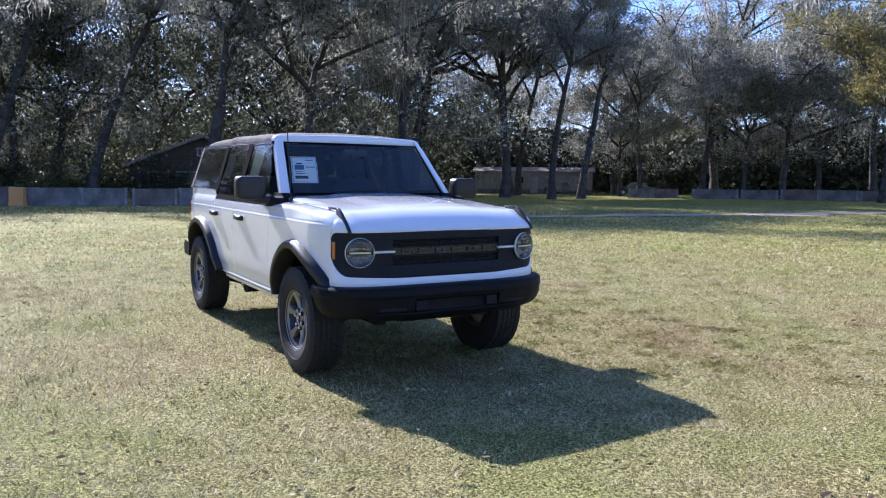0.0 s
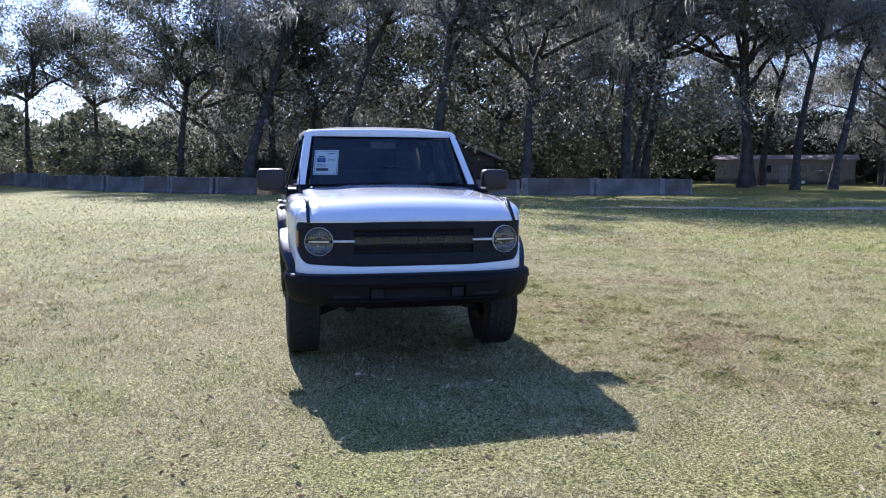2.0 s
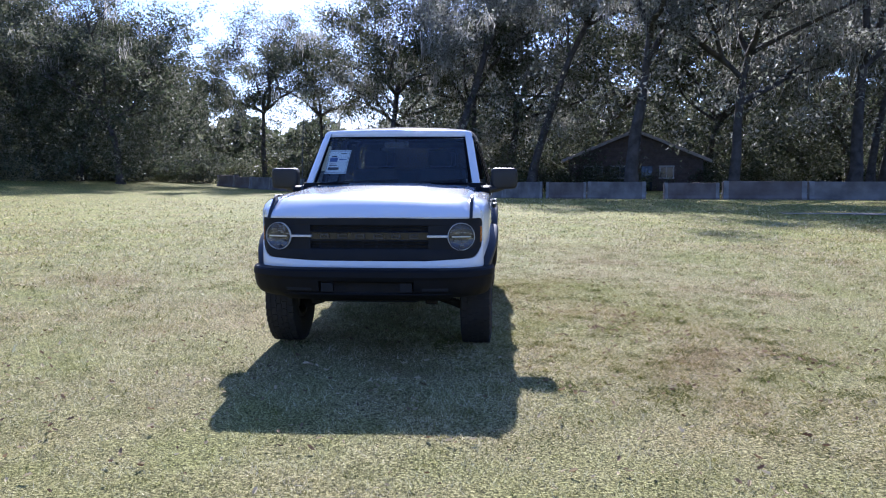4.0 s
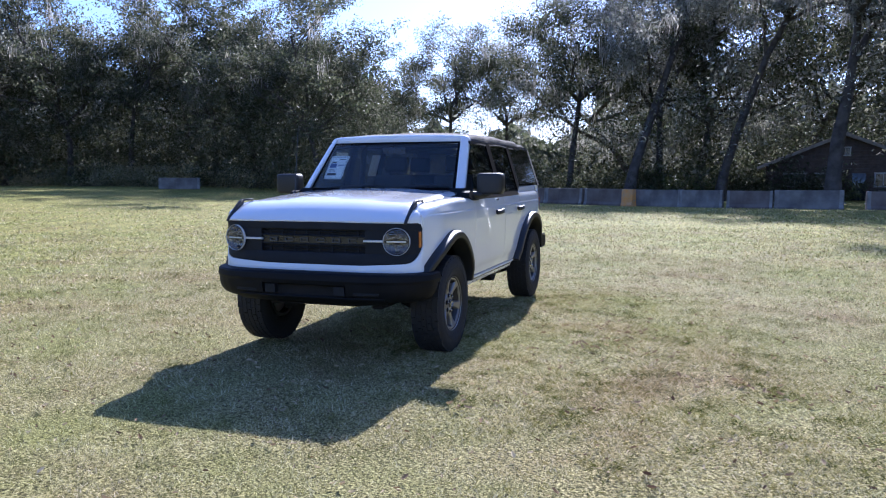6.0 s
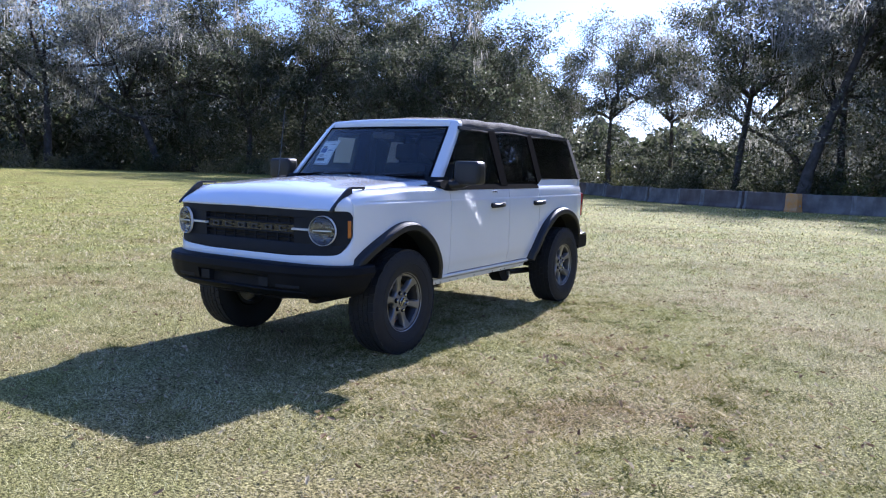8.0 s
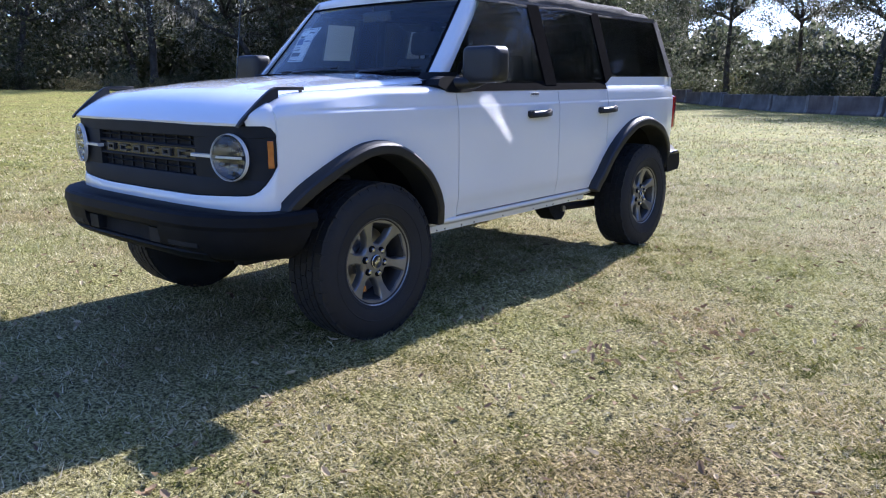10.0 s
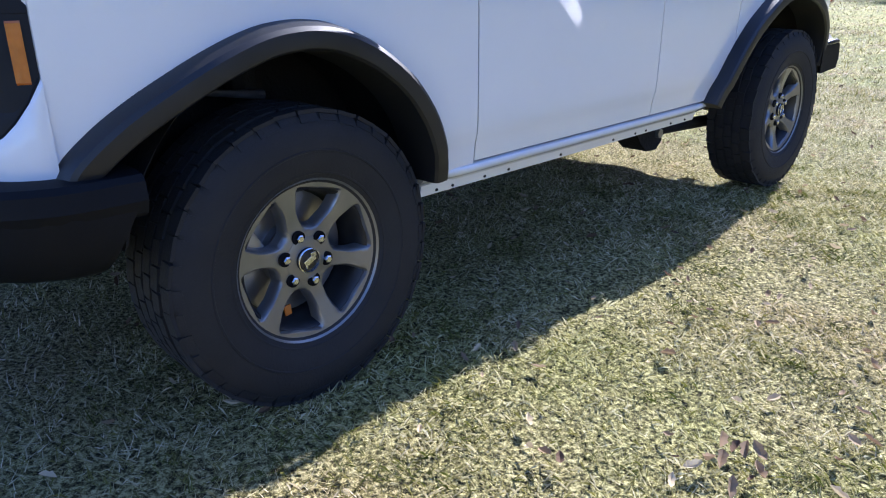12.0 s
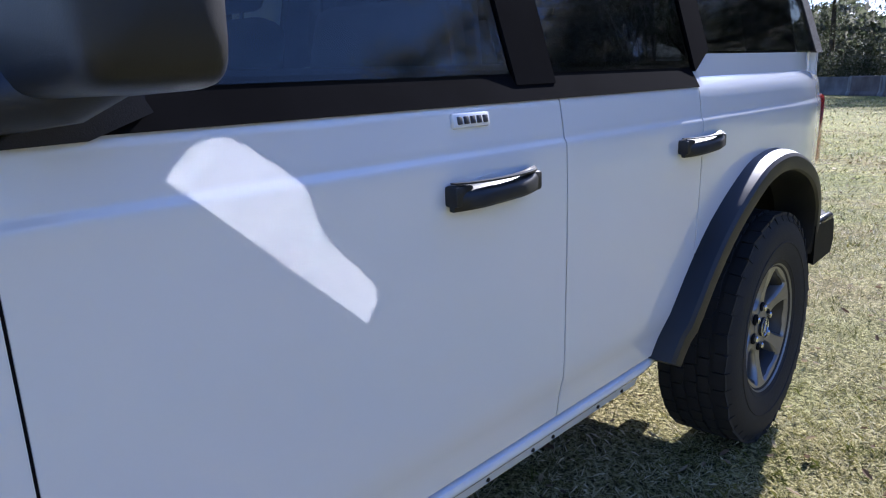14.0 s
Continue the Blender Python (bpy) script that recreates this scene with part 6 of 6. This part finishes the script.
home = thing("mobile_home", "long beige mobile home beneath the oaks", "house", at=ground_pose(57.5, 72.0, -38))
W, D, H = 15.0, 4.5, 2.75
for y in (0.0, D):
    part("wall", box(B(), (0, y, H / 2), (W, 0.16, H), 0.02), BEIGE, home)
for s in (-1, 1):
    part("wall", box(B(), (s * (W / 2 - 0.08), D / 2, H / 2), (0.16, D - 0.17, H), 0.02), BEIGE, home)
add_roof(home, W, D, H, 3.3, 0.35, ROOF, False)
for k in range(17):
    part("siding_panel", box(B(), (-W / 2 + 0.45 + k * 0.88, -0.09, 1.5), (0.85, 0.02, 2.9), 0.006), BEIGE, home)
for x in (-5.2, -1.8, 2.0, 5.4):
    add_window(home, x, 1.75, 1.2, 0.95, -0.14, WHITE_TRIM)
part("door", box(B(), (0.1, -0.13, 1.15), (0.95, 0.06, 2.05), 0.01), WHITE_TRIM, home)
part("skirting", box(B(), (0, -0.11, 0.3), (W, 0.03, 0.6), 0.005), CONCRETE, home)


def far_car(label, mat, m, cabin_back):
    ob = thing("parked_car", label, "car", at=m)
    bm = B()
    prof = [(-2.4, 0.42), (-2.42, 0.85), (-1.2, 1.0), (-0.55, 1.55), (cabin_back, 1.58), (cabin_back + 0.45, 1.05), (2.4, 1.0), (2.45, 0.42)]
    loft(bm, [[Vector((x, y, z + (0.0 if abs(y) < 0.9 or z < 1.1 else -0.04))) for x, z in prof] for y in (-0.92, -0.8, 0.8, 0.92)])
    part("body", bm, mat, ob, smooth=30)
    for y in (-0.925, 0.925):
        bm = B()
        loft(bm, [[Vector((x, y + d, z)) for x, z in ((-0.95, 1.06), (-0.5, 1.48), (cabin_back - 0.05, 1.5), (cabin_back + 0.2, 1.08))] for d in (-0.01, 0.01)])
        part("side_window", bm, PANE, ob)
        for x in (-1.5, 1.5):
            wheel = part("wheel", rod(B(), [(x, y - 0.1, 0.35), (x, y + 0.1, 0.35)], 0.35, 24), RUBBER, ob)
            part("rim", rod(B(), [(x, y - 0.11, 0.35), (x, y + 0.11, 0.35)], 0.2, 16), STEEL, wheel)
    return ob


far_car("dark pickup truck parked by the mobile home", PAINT_DARK, ground_pose(55.2, 63.0, -38), 0.3)
far_car("dark car parked under the oaks", PAINT_DARK, ground_pose(66.0, 62.5, -40), 1.0)

# ---- grass blades, clumps and fallen leaves ----
def near_path(x, y, last=False):
    """Distance to the line that runs past the nose and along the driver's side."""
    line = np.array([(-2.2, -3.6), (0.2, -4.0), (2.6, -3.4), (2.8, -1.2), (2.0, 0.6), (1.7, 2.2)])
    line = line[3:] if last else line
    best = np.full(x.shape, 99.0)
    for a, b in zip(line, line[1:]):
        d = b - a
        t = np.clip(((x - a[0]) * d[0] + (y - a[1]) * d[1]) / (d @ d), 0, 1)
        best = np.minimum(best, np.hypot(x - a[0] - t * d[0], y - a[1] - t * d[1]))
    return best


def blades(rs, x, y, length, width, flat, fine):
    """Bent blades on the ground: a lower part and a tip, or one plain sliver where they are far off."""
    n = len(x)
    base = np.stack([x, y, rise(x, y) + bumps(x, y) - 0.014], -1)
    a = rs.uniform(0, 2 * math.pi, n)
    tilt = np.radians(rs.uniform(25, flat, n))
    way = np.stack([np.cos(a) * np.sin(tilt), np.sin(a) * np.sin(tilt), np.cos(tilt)], -1)
    bend = np.stack([np.cos(a + 0.5), np.sin(a + 0.5), -0.35 + 0 * a], -1)
    side_way = np.stack([-np.sin(a), np.cos(a), rs.uniform(-0.5, 0.5, n)], -1)
    L, W = length[:, None], width[:, None]
    mid = base + way * L * 0.6
    tip = mid + (way * 0.45 + bend * rs.uniform(0.1, 0.5, (n, 1))) * L * 0.55
    k = np.arange(n)[:, None, None]
    if fine:
        v = np.stack([base - side_way * W, base + side_way * W, mid + side_way * W * 0.8, tip], 1)
        return v.reshape(-1, 3), (k * 4 + np.array([[0, 1, 2], [0, 2, 3]])[None]).reshape(-1, 3)
    v = np.stack([base - side_way * W, base + side_way * W, tip], 1)
    return v.reshape(-1, 3), (k * 3 + np.array([[0, 1, 2]])[None]).reshape(-1, 3)


def worn(x, y):
    """Share of the grass left standing: thin where wheels have rolled in wide arcs."""
    share = np.ones(x.shape)
    for cx, cy, r in ((2, 14, 17.5), (2, 14, 19.1), (-20, 20, 22.0), (-20, 20, 23.5), (14, -8, 11.0), (14, -8, 12.5), (-6, 24, 22.3), (-6, 24, 23.8)):
        off = np.hypot(x - cx, y - cy) - r + 0.07 * np.sin(x * 1.3 + r) + 0.05 * np.sin(y * 2.1 + r)
        share = np.minimum(share, 1 - 0.6 * np.exp(-(off / 0.1) ** 2) * (0.6 + 0.4 * np.sin(x * 0.7 + y * 0.9 + r)))
    return share


def hollow(x, y):
    """Share of the grass left in scuffed hollows a hand to an arm wide."""
    a = np.sin(x * 2.1 + 1.7 * np.sin(y * 1.3)) + np.sin(y * 2.7 + 2.1 * np.sin(x * 1.7 + 1))
    b = np.sin(x * 6.3 + 2.3 * np.sin(y * 4.1)) + np.sin(y * 5.7 + 2.0 * np.sin(x * 5.3))
    return np.clip(0.80 + 0.17 * a + 0.15 * b, 0.2, 1.0)


rs = np.random.default_rng(7)
chunks_v, chunks_f, total = [], [], 0
# tries per square metre, from and to this distance, length, half width, flattest lean
for stage, (density, d0, d1, ln, wd, flat) in enumerate(((13500, -9.0, 1.25, (0.016, 0.05), (0.0006, 0.0013), 85), (8200, -9.0, 2.7, (0.022, 0.058), (0.0011, 0.0021), 84), (3700, 2.6, 6.5, (0.03, 0.08), (0.0018, 0.0034), 72), (420, 6.0, 16.0, (0.045, 0.10), (0.005, 0.010), 66), (26, 16.0, 36.0, (0.07, 0.13), (0.015, 0.025), 66))):
    x0, x1, y0, y1 = -2.6 - d1, 3.2 + d1, -4.2 - min(d1, 4.0), 2.6 + d1
    if stage == 0:
        x0, x1, y0, y1 = 0.0, 5.0, -3.3, 4.4
    n = int(density * (x1 - x0) * (y1 - y0))
    x, y = rs.uniform(x0, x1, n), rs.uniform(y0, y1, n)
    last = near_path(x, y, True) + rs.normal(0, 0.45, n)
    d = last if stage == 0 else near_path(x, y)
    thick = 0.62 + 0.38 * np.sin(x * 31 + 3 * np.sin(y * 13)) * np.sin(y * 27 + 3.7 * np.sin(x * 11))
    d = d + (rs.normal(0, 1, n) * (0, 0.25, 0.9, 1.6, 2.5)[stage] if stage else 0)
    keep = (d >= d0) & (d < d1) & (rs.uniform(0, 1, n) < (thick * 0.95 + 0.08) * hollow(x, y) * worn(x, y))
    if stage:
        keep &= (last >= 1.25) | (rs.uniform(0, 1, n) < 0.7)
    x, y = x[keep], y[keep]
    v, f = blades(rs, x, y, rs.uniform(*ln, len(x)), rs.uniform(*wd, len(x)), flat, stage == 0)
    chunks_v.append(v)
    chunks_f.append(f + total)
    total += len(v)
grass = raw("grass", np.concatenate(chunks_v), np.concatenate(chunks_f), BLADE)
tagged(grass, "short straw and green mown grass blades", "grass", kind="stuff")


def leaf_shape(bm, m, rnd):
    """A curled oak leaf with a lobed outline and a raised midrib."""
    half = [(-0.5, 0.0), (-0.38, 0.10), (-0.2, 0.19), (0.0, 0.16), (0.15, 0.22), (0.32, 0.12), (0.5, 0.0)]
    curl, roll_up = rnd.uniform(0.2, 0.9), rnd.uniform(0.3, 1.1)
    f = lambda a, b: m @ Vector((a, b, curl * a * a + roll_up * abs(b) * 1.2 + rnd.uniform(-0.01, 0.01)))
    spine = [bm.verts.new(f(a, 0.0)) for a, _ in half]
    for sg in (-1, 1):
        edge = [spine[0]] + [bm.verts.new(f(a, sg * b)) for a, b in half[1:-1]] + [spine[-1]]
        for k in range(len(half) - 1):
            ring_pts = [spine[k], spine[k + 1], edge[k + 1], edge[k]]
            uniq = []
            for q in ring_pts:
                if q not in uniq:
                    uniq.append(q)
            if len(uniq) > 2:
                bm.faces.new(uniq)


# pale leaves that glint over the lawn further out
n = 11000
x, y = rs.uniform(-26, 30, n), rs.uniform(-4, 36, n)
keep = near_path(x, y) > rs.uniform(5, 9, n)
v, f = blades(rs, x[keep], y[keep], rs.uniform(0.06, 0.12, keep.sum()), rs.uniform(0.018, 0.035, keep.sum()), 70, False)
level = rise(v[:, 0], v[:, 1])
v[:, 2] = level + 0.034 + 0.2 * (v[:, 2] - level)
tagged(raw("leaf_litter", v, f, DEAD_LEAF), "pale dry leaves strewn over the wider lawn", "leaves", kind="stuff")
rnd = random.Random(9)
bm = B()
for _ in range(5200):
    while True:
        x, y = rnd.uniform(-11, 13), rnd.uniform(-7, 13)
        if float(near_path(np.array([x]), np.array([y]))[0]) < rnd.uniform(0.5, 11):
            break
    s = rnd.uniform(0.025, 0.055)
    leaf_shape(bm, Matrix.Translation((x, y, float(rise(x, y)) + 0.012)) @ Euler((rnd.uniform(-0.5, 0.5), rnd.uniform(-0.5, 0.5), rnd.uniform(0, 6.28))).to_matrix().to_4x4() @ Matrix.Diagonal((s, s, s, 1)), rnd)
litter = part("leaf_litter", bm, DEAD_LEAF, None, smooth=0)
tagged(litter, "small dry brown leaves scattered over the grass", "leaves", kind="stuff")
protos = []
for k in range(4):
    bm = B()
    leaf_shape(bm, Matrix.Diagonal((0.06, 0.06, 0.06, 1)), rnd)
    ob = part("fallen_leaf", bm, DEAD_LEAF, None, smooth=0)
    protos.append(tagged(ob, "curled dry brown oak leaf on the grass", "leaf", "fallen leaves"))
for k in range(90):
    cx, cy = rnd.choice(((2.1, -0.05), (2.55, 0.25), (1.9, 0.5), (2.3, 1.2), (1.6, 1.5), (1.5, -1.6), (3.2, -0.5), (2.7, 1.8), (-1.6, -3.0), (0.5, -3.6)))
    near = 0.07 if k % 3 == 0 else 0.28
    x, y = cx + rnd.gauss(0, near), cy + rnd.gauss(0, near)
    m = Matrix.Translation((x, y, 0.018)) @ Euler((rnd.uniform(-0.6, 0.6), rnd.uniform(-0.6, 0.6), rnd.uniform(0, 6.28))).to_matrix().to_4x4()
    if k < 4:
        protos[k].matrix_basis = m
    else:
        copy_thing(protos[k % 4], m)
